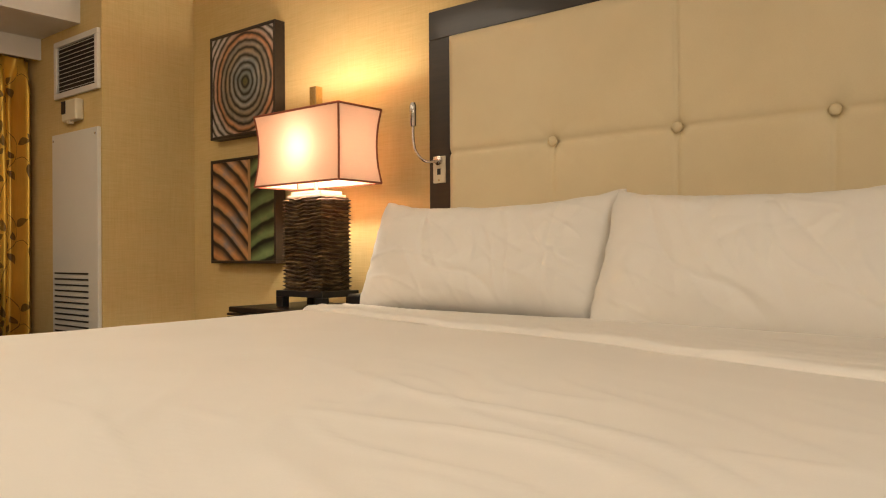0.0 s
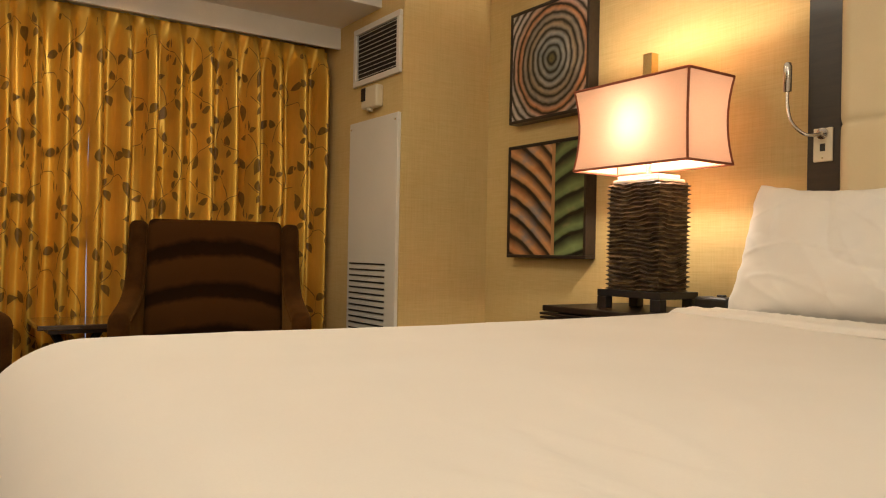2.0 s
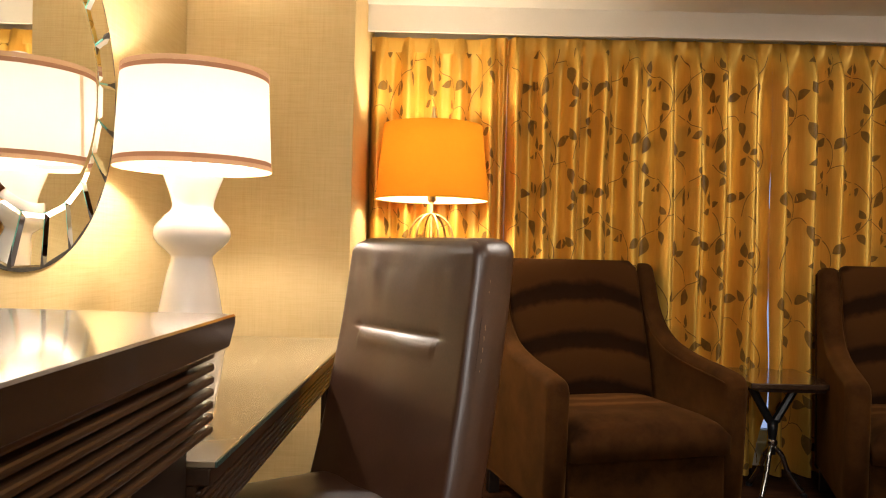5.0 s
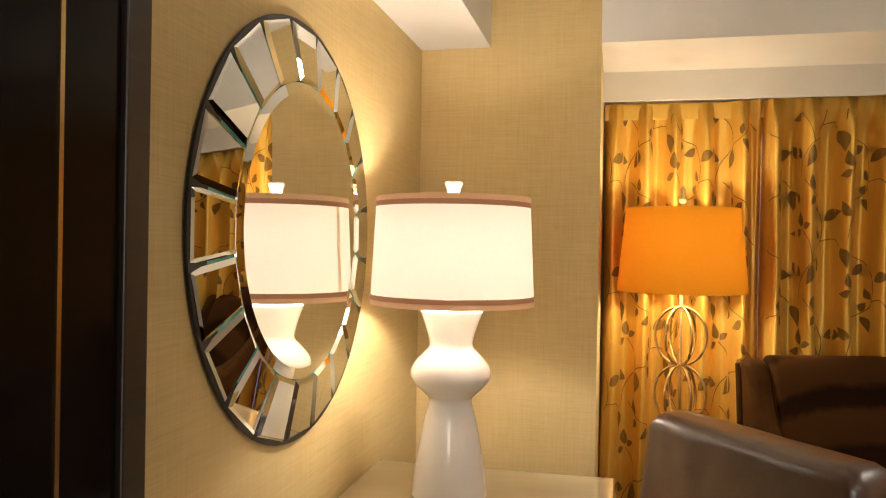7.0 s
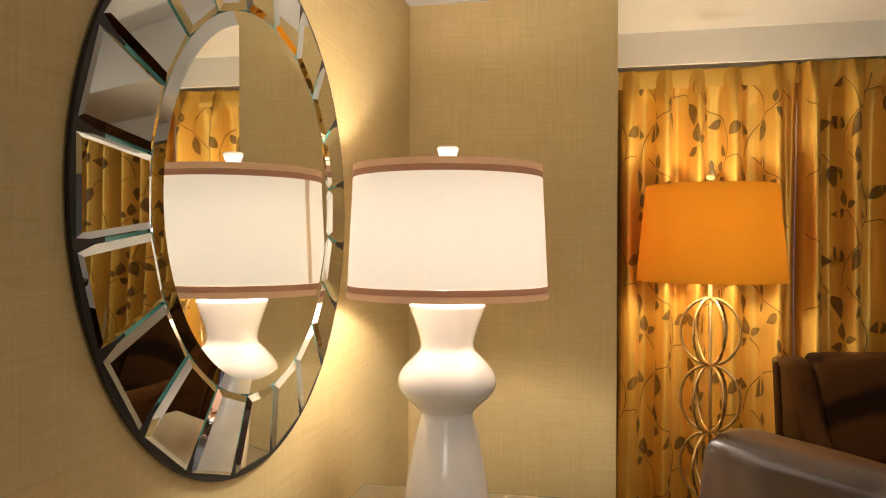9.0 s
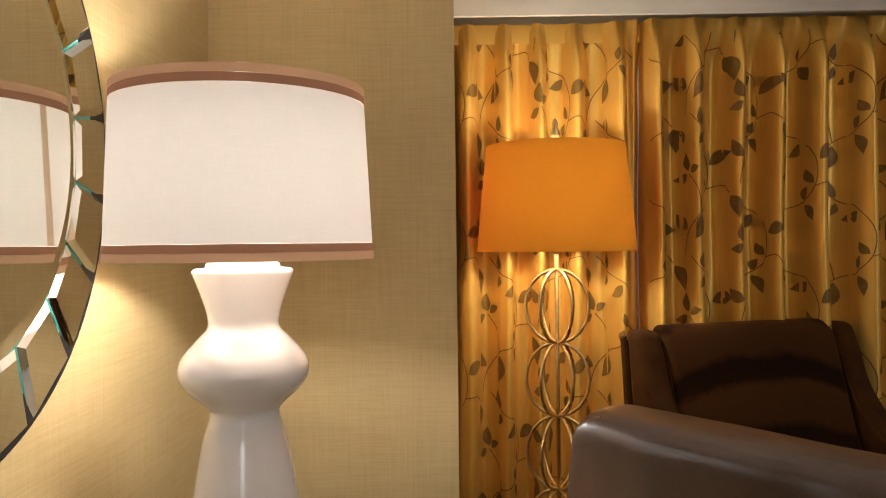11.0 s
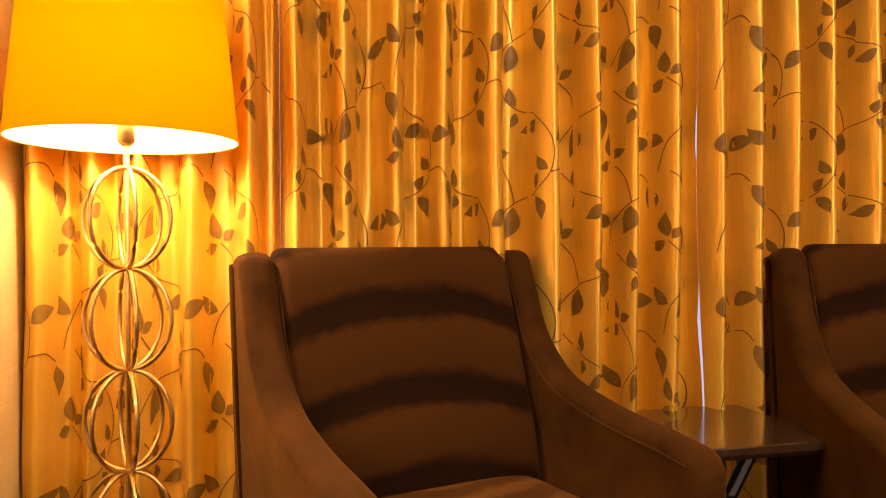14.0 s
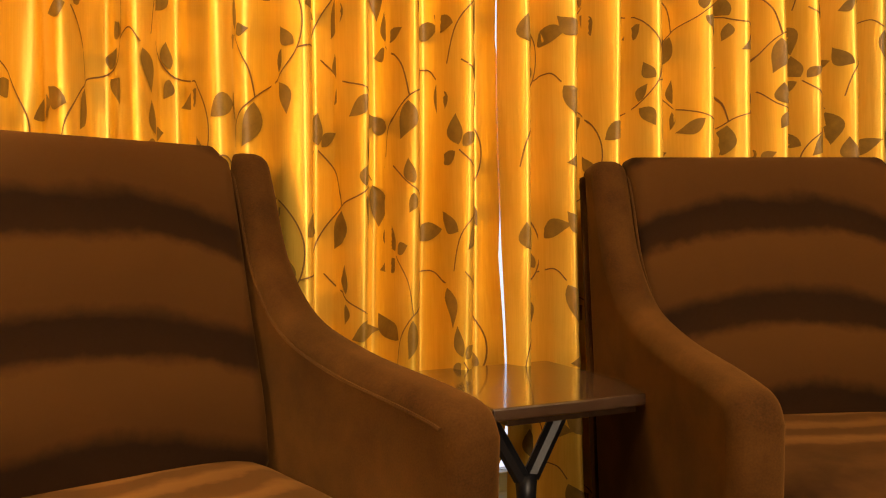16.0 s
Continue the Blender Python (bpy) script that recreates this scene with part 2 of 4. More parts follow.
def art_rings():
    """Painted concentric rings, off centre, in rust, slate and black."""
    m, nt, b = material("ring_painting")
    tc = nt.nodes.new("ShaderNodeTexCoord")
    sp = nt.nodes.new("ShaderNodeSeparateXYZ")
    nt.links.new(tc.outputs["Object"], sp.inputs[0])
    x = vec_math(nt, "ADD", sp.outputs[0], -0.03)
    z = vec_math(nt, "ADD", sp.outputs[2], 0.0)
    d = vec_math(nt, "SQRT", vec_math(nt, "ADD", vec_math(nt, "POWER", x, 2), vec_math(nt, "MULTIPLY", vec_math(nt, "POWER", z, 2), 0.94)))
    wob = noise_tex(nt, tc.outputs["Object"], 9.0, 3)
    r = vec_math(nt, "ADD", d, vec_math(nt, "MULTIPLY", wob, 0.03))
    saw = vec_math(nt, "FRACT", vec_math(nt, "MULTIPLY", r, 25.0))
    side = vec_math(nt, "ADD", vec_math(nt, "MULTIPLY", vec_math(nt, "ADD", vec_math(nt, "MULTIPLY", x, -1.0), z), 0.9), 0.5)
    hue = ramp(nt, r, [(0.03, (0.15, 0.13, 0.04)), (0.07, (0.22, 0.26, 0.26)), (0.14, (0.32, 0.34, 0.32)), (0.19, (0.34, 0.27, 0.17)), (0.235, (0.28, 0.27, 0.23)), (0.275, (0.60, 0.28, 0.12)), (0.315, (0.48, 0.40, 0.34)), (0.35, (0.56, 0.55, 0.53))])
    streak = ramp(nt, saw, [(0.0, (0.03, 0.026, 0.016)), (0.16, (0.05, 0.042, 0.028)), (0.40, (0.85, 0.85, 0.85)), (0.62, (1.05, 1.05, 1.05)), (0.88, (0.45, 0.44, 0.40)), (1.0, (0.05, 0.045, 0.035))])
    patch = ramp(nt, noise_tex(nt, tc.outputs["Object"], 14.0, 5), [(0.3, (0.6, 0.62, 0.66)), (0.7, (1.15, 1.0, 0.9))])
    mx = nt.nodes.new("ShaderNodeMix")
    mx.data_type, mx.blend_type = "RGBA", "MULTIPLY"
    mx.inputs[0].default_value = 1.0
    nt.links.new(hue, mx.inputs[6])
    nt.links.new(streak, mx.inputs[7])
    mx2 = nt.nodes.new("ShaderNodeMix")
    mx2.data_type, mx2.blend_type = "RGBA", "MULTIPLY"
    mx2.inputs[0].default_value = 1.0
    nt.links.new(mx.outputs[2], mx2.inputs[6])
    nt.links.new(patch, mx2.inputs[7])
    nt.links.new(mx2.outputs[2], b.inputs["Base Color"])
    b.inputs["Roughness"].default_value = 0.45
    bump(nt, b, saw, 0.3, 0.002)
    return m


def art_leaf():
    """Painted leaf: a stem with rust blades on one side and green on the other."""
    m, nt, b = material("leaf_painting")
    tc = nt.nodes.new("ShaderNodeTexCoord")
    sp = nt.nodes.new("ShaderNodeSeparateXYZ")
    nt.links.new(tc.outputs["Object"], sp.inputs[0])
    x, z = vec_math(nt, "ADD", sp.outputs[0], -0.06), sp.outputs[2]
    ax = vec_math(nt, "ABSOLUTE", x)
    right = vec_math(nt, "GREATER_THAN", x, 0.0)
    slope = vec_math(nt, "ADD", 1.0, vec_math(nt, "MULTIPLY", right, -0.45))
    curve = vec_math(nt, "MULTIPLY", vec_math(nt, "POWER", ax, 2.0), 0.9)
    wob = vec_math(nt, "MULTIPLY", noise_tex(nt, tc.outputs["Object"], 7.0, 2), 0.03)
    q = vec_math(nt, "ADD", vec_math(nt, "ADD", z, vec_math(nt, "MULTIPLY", right, 0.03)), vec_math(nt, "MULTIPLY", ax, vec_math(nt, "MULTIPLY", slope, -1.0)))
    q = vec_math(nt, "ADD", vec_math(nt, "ADD", q, curve), wob)
    saw = vec_math(nt, "FRACT", vec_math(nt, "MULTIPLY", q, 9.8))
    line = ramp(nt, saw, [(0.0, (0.025, 0.02, 0.015)), (0.17, (0.035, 0.028, 0.022)), (0.28, (0.95, 0.95, 0.95)), (0.5, (1.25, 1.2, 1.1)), (0.78, (0.55, 0.5, 0.5)), (1.0, (0.12, 0.10, 0.09))])
    warm = ramp(nt, noise_tex(nt, coords(nt, (4, 1, 7)), 1.2, 3), [(0.3, (0.42, 0.17, 0.06)), (0.5, (0.50, 0.27, 0.12)), (0.7, (0.22, 0.22, 0.24))])
    green = ramp(nt, noise_tex(nt, coords(nt, (5, 1, 7)), 1.0, 3), [(0.3, (0.10, 0.13, 0.05)), (0.55, (0.14, 0.20, 0.08)), (0.75, (0.36, 0.28, 0.13))])
    mx = nt.nodes.new("ShaderNodeMix")
    mx.data_type = "RGBA"
    nt.links.new(right, mx.inputs[0])
    nt.links.new(warm, mx.inputs[6])
    nt.links.new(green, mx.inputs[7])
    mx2 = nt.nodes.new("ShaderNodeMix")
    mx2.data_type, mx2.blend_type = "RGBA", "MULTIPLY"
    mx2.inputs[0].default_value = 1.0
    nt.links.new(mx.outputs[2], mx2.inputs[6])
    nt.links.new(line, mx2.inputs[7])
    stem = vec_math(nt, "LESS_THAN", ax, 0.012)
    mx3 = nt.nodes.new("ShaderNodeMix")
    mx3.data_type = "RGBA"
    mx3.inputs[7].default_value = (0.40, 0.22, 0.09, 1)
    nt.links.new(stem, mx3.inputs[0])
    nt.links.new(mx2.outputs[2], mx3.inputs[6])
    nt.links.new(mx3.outputs[2], b.inputs["Base Color"])
    b.inputs["Roughness"].default_value = 0.45
    bump(nt, b, saw, 0.3, 0.002)
    return m


ART_RINGS, ART_LEAF = art_rings(), art_leaf()


# ---- mesh helpers ----
def finish(bm, name, mat, smooth=False):
    me = bpy.data.meshes.new(name)
    bmesh.ops.recalc_face_normals(bm, faces=bm.faces)
    bm.to_mesh(me)
    bm.free()
    for m in mat if isinstance(mat, (list, tuple)) else (mat,):
        me.materials.append(m)
    if smooth:
        me.polygons.foreach_set("use_smooth", [len(p.vertices) < 8 for p in me.polygons])
        me.update()
    return me


def part(name, bm, mat, parent=None, label="", smooth=False, at=None):
    ob = new(name, finish(bm, name, mat, smooth))
    if at is not None:
        ob.matrix_basis = at
    if parent is not None:
        ob.parent = parent
    if label:
        ob["label"] = label
    return ob


def thing(name, m, label, category, group="", kind=""):
    ob = new(name)
    ob.empty_display_size = 0.1
    ob.matrix_basis = m
    return tagged(ob, label, category, group, kind)


def rbox(sx, sy, sz, r=0.0, seg=2, at=(0, 0, 0), m=None):
    """A box with rounded edges, centred at `at`."""
    bm = bmesh.new()
    bmesh.ops.create_cube(bm, size=1)
    bmesh.ops.scale(bm, vec=(sx, sy, sz), verts=bm.verts)
    if r:
        bmesh.ops.bevel(bm, geom=bm.edges[:], offset=r, segments=seg, profile=0.5, affect="EDGES")
    bmesh.ops.transform(bm, matrix=Matrix.Translation(at) @ (m or Matrix()), verts=bm.verts)
    return bm


def span(x0, x1, y0, y1, z0, z1, r=0.0, seg=2):
    return rbox(abs(x1 - x0), abs(y1 - y0), abs(z1 - z0), r, seg, ((x0 + x1) / 2, (y0 + y1) / 2, (z0 + z1) / 2))


def join(*bms):
    out = bmesh.new()
    for b in bms:
        me = bpy.data.meshes.new("tmp")
        b.to_mesh(me)
        b.free()
        out.from_mesh(me)
        bpy.data.meshes.remove(me)
    return out


def lathe(profile, n=48, cap=True):
    """Turn a profile of (radius, z) about z."""
    bm = bmesh.new()
    rings = [[bm.verts.new((r * math.cos(2 * math.pi * i / n), r * math.sin(2 * math.pi * i / n), z)) for i in range(n)] for r, z in profile]
    for a, b in zip(rings, rings[1:]):
        for i in range(n):
            bm.faces.new((a[i], a[(i + 1) % n], b[(i + 1) % n], b[i]))
    if cap:
        bm.faces.new(rings[0])
        bm.faces.new(rings[-1])
    return bm


def smooth_profile(pts, k=6):
    """Catmull-Rom through the points."""
    out = []
    for i in range(len(pts) - 1):
        p = [Vector(pts[max(0, min(len(pts) - 1, j))]) for j in (i - 1, i, i + 1, i + 2)]
        for s in range(k):
            t = s / k
            out.append(tuple(0.5 * (2 * p[1] + (p[2] - p[0]) * t + (2 * p[0] - 5 * p[1] + 4 * p[2] - p[3]) * t * t + (3 * p[1] - p[0] - 3 * p[2] + p[3]) * t ** 3)))
    return out + [tuple(pts[-1])]


def tube(pts, r, n=10, closed=False):
    bm = bmesh.new()
    pts = [Vector(p) for p in pts]
    rings = []
    for i, p in enumerate(pts):
        a = pts[i - 1] if i or closed else pts[0]
        b = pts[(i + 1) % len(pts)] if i < len(pts) - 1 or closed else pts[-1]
        d = (b - a).normalized()
        u = d.cross(Vector((0, 0, 1)) if abs(d.z) < 0.9 else Vector((1, 0, 0))).normalized()
        w = d.cross(u)
        rings.append([bm.verts.new(p + r * (math.cos(2 * math.pi * k / n) * u + math.sin(2 * math.pi * k / n) * w)) for k in range(n)])
    pairs = list(zip(rings, rings[1:])) + ([(rings[-1], rings[0])] if closed else [])
    for a, b in pairs:
        for k in range(n):
            bm.faces.new((a[k], a[(k + 1) % n], b[(k + 1) % n], b[k]))
    if not closed:
        bm.faces.new(rings[0])
        bm.faces.new(rings[-1])
    return bm


def prism(poly, y0, y1, bevel=0.0, seg=3):
    """A polygon in x and z, drawn out along y."""
    bm = bmesh.new()
    a = [bm.verts.new((x, y0, z)) for x, z in poly]
    b = [bm.verts.new((x, y1, z)) for x, z in poly]
    fa, fb = bm.faces.new(a), bm.faces.new(b)
    for i in range(len(poly)):
        j = (i + 1) % len(poly)
        bm.faces.new((a[i], a[j], b[j], b[i]))
    if bevel:
        edges = list(fa.edges) + list(fb.edges)
        bmesh.ops.bevel(bm, geom=edges, offset=bevel, segments=seg, profile=0.5, affect="EDGES")
    return bm


def padded(poly, y0, y1, r, seg=6):
    """A polygon in x and z drawn out along y, its rims rolled over with radius r."""
    n = len(poly)
    area = sum(poly[i][0] * poly[(i + 1) % n][1] - poly[(i + 1) % n][0] * poly[i][1] for i in range(n))
    turn = 1 if area > 0 else -1
    inward = []
    for i in range(n):
        (ax, az), (px, pz), (qx, qz) = poly[i - 1], poly[i], poly[(i + 1) % n]
        e, f = Vector((px - ax, pz - az)).normalized(), Vector((qx - px, qz - pz)).normalized()
        m = Vector((-(e.y + f.y), e.x + f.x)) * turn
        m.normalize()
        inward.append(m / max(0.6, m.dot(Vector((-e.y, e.x)) * turn)))
    bm = bmesh.new()
    steps = [(r * (1 - math.cos(radians(90 - 90 * k / seg))) , r * (1 - math.sin(radians(90 - 90 * k / seg)))) for k in range(seg + 1)]
    cuts = [(y0 + b, a) for a, b in reversed([(s[1], s[0]) for s in steps])]
    cuts = sorted(cuts) + sorted((y0 + y1 - y, a) for y, a in cuts)
    rings = [[bm.verts.new((px + m.x * a, y, pz + m.y * a)) for (px, pz), m in zip(poly, inward)] for y, a in cuts]
    for p, q in zip(rings, rings[1:]):
        for i in range(n):
            j = (i + 1) % n
            bm.faces.new((p[i], p[j], q[j], q[i]))
    bm.faces.new(rings[0])
    bm.faces.new(rings[-1])
    bmesh.ops.recalc_face_normals(bm, faces=bm.faces)
    return bm


def grid(nu, nv, f):
    """A sheet of nu by nv cells; f(u, v) gives the place."""
    bm = bmesh.new()
    vs = [[bm.verts.new(f(i / nu, j / nv)) for j in range(nv + 1)] for i in range(nu + 1)]
    for i in range(nu):
        for j in range(nv):
            bm.faces.new((vs[i][j], vs[i + 1][j], vs[i + 1][j + 1], vs[i][j + 1]))
    return bm


def structure(name, bm, mat, label, smooth=False):
    return tagged(part(name, bm, mat, smooth=smooth), label, name.split("_")[0], kind="structure")


# ---- the room ----
XW, XE, YN, YS, ZC = -5.06, 1.70, 2.70, -2.07, 2.62
XB, YB, ZB = -4.45, -1.35, 2.32          # pier and bulkhead faces, bulkhead underside
XCH, YCH = -4.195, 2.115                   # air-conditioning chase
XWALL = -5.30

structure("floor", span(XWALL - 0.15, XE + 0.15, YS - 0.15, YN + 0.15, -0.12, 0), CARPET, "brown streaked carpet")
structure("ceiling", span(XWALL - 0.15, XE + 0.15, YS - 0.15, YN + 0.15, ZC, ZC + 0.12), PAINT, "white painted ceiling")
structure("wall_north", span(XWALL, XE, YN, YN + 0.15, 0, ZC), WALL, "gold woven grasscloth wall behind the bed")
structure("wall_south", span(XWALL, XE, YS - 0.15, YS, 0, ZC), WALL, "gold woven grasscloth wall behind the desk")
structure("wall_east", span(XE, XE + 0.15, YS - 0.15, YN + 0.15, 0, ZC), WALL, "plain grasscloth wall")
WY0, WY1, WZ0, WZ1 = -0.7, 1.65, 0.12, 2.15
structure("wall_west", join(span(XWALL - 0.15, XWALL, YS - 0.15, WY0, 0, ZC), span(XWALL - 0.15, XWALL, WY1, YN + 0.15, 0, ZC),
                            span(XWALL - 0.15, XWALL, WY0, WY1, 0, WZ0), span(XWALL - 0.15, XWALL, WY0, WY1, WZ1, ZC)), PAINT, "white window wall behind the curtains")
structure("wall_pier", span(XWALL, XB, YS, YB, 0, ZC), WALL, "grasscloth wall pier beside the window")
structure("wall_chase", span(XWALL, XCH, YCH, YN, 0, ZC), WALL, "grasscloth chase that holds the air conditioning")
structure("bulkhead_window", span(XWALL, XB + 0.003, YB, YCH, ZB, ZC), PAINT, "white painted bulkhead over the curtains")
structure("bulkhead_desk", span(XB, XE, YS, -1.785, ZB, ZC), PAINT, "white painted bulkhead over the desk wall")
structure("pelmet", span(-4.985, -4.965, YB, YCH, 2.19, ZB), PAINT, "white pelmet board above the curtains")
base = structure("baseboard", join(span(XB, XB + 0.014, YS, YB, 0, 0.10, 0.003), span(-5.0, XB + 0.014, YB, YB + 0.014, 0, 0.10, 0.003),
                                   span(XCH, XCH + 0.014, YCH, YN, 0, 0.10, 0.003), span(XCH, -3.2, YN - 0.014, YN, 0, 0.10, 0.003)), TRIM, "white painted baseboard")

win = thing("window_1", pose(XWALL - 0.08, 0, 0), "dark-framed window behind closed curtains", "window", kind="structure")
for y0, y1, z0, z1 in ((WY0, WY1, WZ0, WZ0 + 0.06), (WY0, WY1, WZ1 - 0.06, WZ1), (WY0, WY0 + 0.06, WZ0 + 0.06, WZ1 - 0.06), (WY1 - 0.06, WY1, WZ0 + 0.06, WZ1 - 0.06)):
    part("window_frame", span(-0.03, 0.03, y0, y1, z0, z1, 0.004), TRIM, win)
pane = part("pane", span(-0.004, 0.004, WY0 + 0.06, WY1 - 0.06, WZ0 + 0.06, WZ1 - 0.06), PANE, win)
pane.visible_shadow = False
structure("backdrop", span(-7.3, -7.25, -4, 5, -1, 4.5), SKYGLOW, "pale evening sky outside the window")

# ---- curtains ----
FOLD = 0.146


def fold_x(y, z):
    """The curtain's surface: pleats pinched at the top that open into soft folds."""
    k = y / FOLD + 0.35 * noise.noise((y * 2.3, 0.3, 7)) + 0.10 * noise.noise((y * 3.0, z * 1.1, 2))
    c = math.cos(2 * math.pi * k)
    low = math.copysign(abs(c) ** 0.62, c)
    amp = (0.082 + 0.024 * noise.noise((y * 4.1, z * 0.5, 5))) * (0.7 + 0.3 * min(1, max(0, (y + 0.80) / 0.15)))
    x = amp * low + 0.011 * math.cos(4 * math.pi * k + 3 * noise.noise((y * 3, z * 0.8, 9))) + 0.012 * noise.noise((y * 1.7, z * 0.9, 4))
    t = max(0.0, min(1.0, (z - 1.98) / 0.2))
    f = (k + 0.5) % 1.0 - 0.5
    pinch = 0.030 * math.exp(-(f / 0.10) ** 2) * (0.6 + 0.4 * math.cos(2 * math.pi * f / 0.085)) - 0.012
    seam = 0.055 * math.exp(-((y + 0.640) / 0.011) ** 2) + 0.07 * math.exp(-((y - 2.11) / 0.04) ** 2)
    seam += 0.05 * (1 - min(1, max(0, (y + 0.80) / 0.15)))
    return XW - 0.012 - seam + x * (1 - t * t) + pinch * t * t + (0.012 if z < 0.1 else 0) * noise.noise((y * 9, z, 1))


def parting(z):
    """How far the two middle curtains stand apart at a height."""
    low = max(0.0, min(1.0, (0.95 - z) / 0.12))
    return 0.0022 * low * (1 + 0.2 * math.sin(z * 9)) + (0.0008 if 1.40 < z < 1.52 else 0.0) + 0.036 * max(0.0, 1 - z / 0.45) ** 2


YY = np.arange(-1.45, 2.25, 0.002)
XX = np.array([fold_x(float(y), 1.0) for y in YY])
SS = np.concatenate([[0], np.cumsum(np.hypot(np.diff(YY), 0.8 * np.diff(XX)))]) - 1.45


def cloth_y(s):
    """The place across the window of a point s metres along the cloth."""
    return float(np.interp(s, SS, YY))


Z0C, Z1C = 0.03, 2.205
STEM = [(0.02, 0.00), (0.05, 0.09), (0.12, 0.16), (0.20, 0.19), (0.26, 0.25), (0.27, 0.34), (0.22, 0.42), (0.13, 0.46), (0.06, 0.52)]
TWIG = [(0.12, 0.16), (0.10, 0.24), (0.05, 0.30)]
TWIG2 = [(0.26, 0.25), (0.32, 0.26), (0.355, 0.23)]
# along the vine: place, length, half width, heading
LEAVES = [(0.05, 0.09, 0.085, 0.021, 140), (0.12, 0.16, 0.10, 0.024, 250), (0.20, 0.19, 0.075, 0.018, 300), (0.26, 0.25, 0.06, 0.016, 120), (0.27, 0.34, 0.09, 0.022, 20),
          (0.22, 0.42, 0.07, 0.018, 210), (0.13, 0.46, 0.065, 0.016, 100), (0.05, 0.30, 0.075, 0.021, 100), (0.05, 0.30, 0.06, 0.016, 200), (0.05, 0.30, 0.05, 0.014, 30),
          (0.355, 0.23, 0.10, 0.026, 285), (0.13, 0.46, 0.05, 0.013, 250), (0.20, 0.19, 0.05, 0.014, 70)]


def lay_strip(bm, pts, half, lift):
    """A ribbon of print laid on the folds, along a line in y and z."""
    prev = None
    for i, (y, z) in enumerate(pts):
        a, b = pts[max(i - 1, 0)], pts[min(i + 1, len(pts) - 1)]
        dy, dz = b[0] - a[0], b[1] - a[1]
        n = math.hypot(dy, dz) or 1
        vs = []
        for s in (-1, 1):
            yy, zz = cloth_y(y - s * half * dz / n), z + s * half * dy / n
            vs.append(bm.verts.new((fold_x(yy, zz) + lift, yy, zz)))
        if prev:
            bm.faces.new((prev[0], vs[0], vs[1], prev[1]))
        prev = vs


def lay_leaf(bm, y, z, length, half, heading, lift):
    a = radians(heading)
    d, s = (math.cos(a), math.sin(a)), (-math.sin(a), math.cos(a))
    nu, nv = 9, 6
    rows = []
    for i in range(nu + 1):
        u = i / nu
        w = half * 1.12 * math.sin(math.pi * u ** 0.82) ** 1.05 if 0 < u < 1 else 0.0005
        row = []
        for j in range(nv + 1):
            v = 2 * j / nv - 1
            bend = 0.12 * length * math.sin(math.pi * u)
            yy = cloth_y(y + d[0] * (0.012 + u * length) + s[0] * (v * w + bend))
            zz = z + d[1] * (0.012 + u * length) + s[1] * (v * w + bend)
            row.append(bm.verts.new((fold_x(yy, zz) + lift, yy, zz)))
        rows.append(row)
    for p, q in zip(rows, rows[1:]):
        for j in range(nv):
            bm.faces.new((p[j], q[j], q[j + 1], p[j + 1]))


def curtain(y0, y1, label, seed, open_right=0.0):
    rnd = random.Random(seed)
    root = thing("curtain", pose(0, 0, 0), label, "curtain", "window curtains")
    nu, nv = int((y1 - y0) / 0.0065), 46

    def cloth(u, v):
        z = Z0C + v * (Z1C - Z0C)
        y = y0 + u * (y1 - open_right * parting(z) - y0)
        return (fold_x(y, z), y, z)
    part("fabric", grid(nu, nv, cloth), SATIN, root, smooth=True)
    leaf_bm, vine_bm = bmesh.new(), bmesh.new()
    W, H = 0.38, 0.52
    for ci in range(-6, 22):
        for ri in range(-1, 5):
            oy, oz = ci * W + 0.03, ri * H + (0.26 if ci % 2 else 0.0) + 0.02
            put = lambda p: (oy + p[0], oz + p[1])
            for line in (STEM, TWIG, TWIG2):
                pts = [put(p) for p in smooth_profile(line, 7)]
                pts = [p for p in pts if y0 + 0.012 < cloth_y(p[0]) < y1 - 0.012 and Z0C + 0.02 < p[1] < Z1C - 0.05]
                if len(pts) > 3:
                    lay_strip(vine_bm, pts, 0.0018, 0.0030)
            for ly, lz, ln, hw, ang in LEAVES:
                y, z = put((ly, lz))
                ang += rnd.uniform(-12, 12)
                ty, tz = y + (ln + 0.02) * math.cos(radians(ang)), z + (ln + 0.02) * math.sin(radians(ang))
                if cloth_y(min(y, ty)) > y0 + 0.02 and cloth_y(max(y, ty)) < y1 - 0.02 and min(z, tz) > Z0C + 0.02 and max(z, tz) < Z1C - 0.05:
                    lay_leaf(leaf_bm, y, z, ln * rnd.uniform(0.9, 1.1), hw * 0.96, ang, 0.0034)
    tagged(part("leaf_print", leaf_bm, LEAFCLOTH, root, "brown printed leaves", smooth=True), kind="stuff")
    tagged(part("vine_print", vine_bm, VINECLOTH, root, "thin printed vines", smooth=True), kind="stuff")
    part("heading_tape", span(XW - 0.075, XW - 0.071, y0, y1, 2.13, 2.20), SATIN, root)
    return root


GAP = 0.698
curtain(YB + 0.005, -0.6405, "narrow gold satin curtain with brown leaf print, closed", 1)
curtain(-0.640, GAP, "gold satin curtain with brown leaf vines, closed to the floor", 2, 1.0)
curtain(GAP + 0.00005, YCH - 0.012, "wide gold satin curtain with leaf vines, hanging closed", 3)

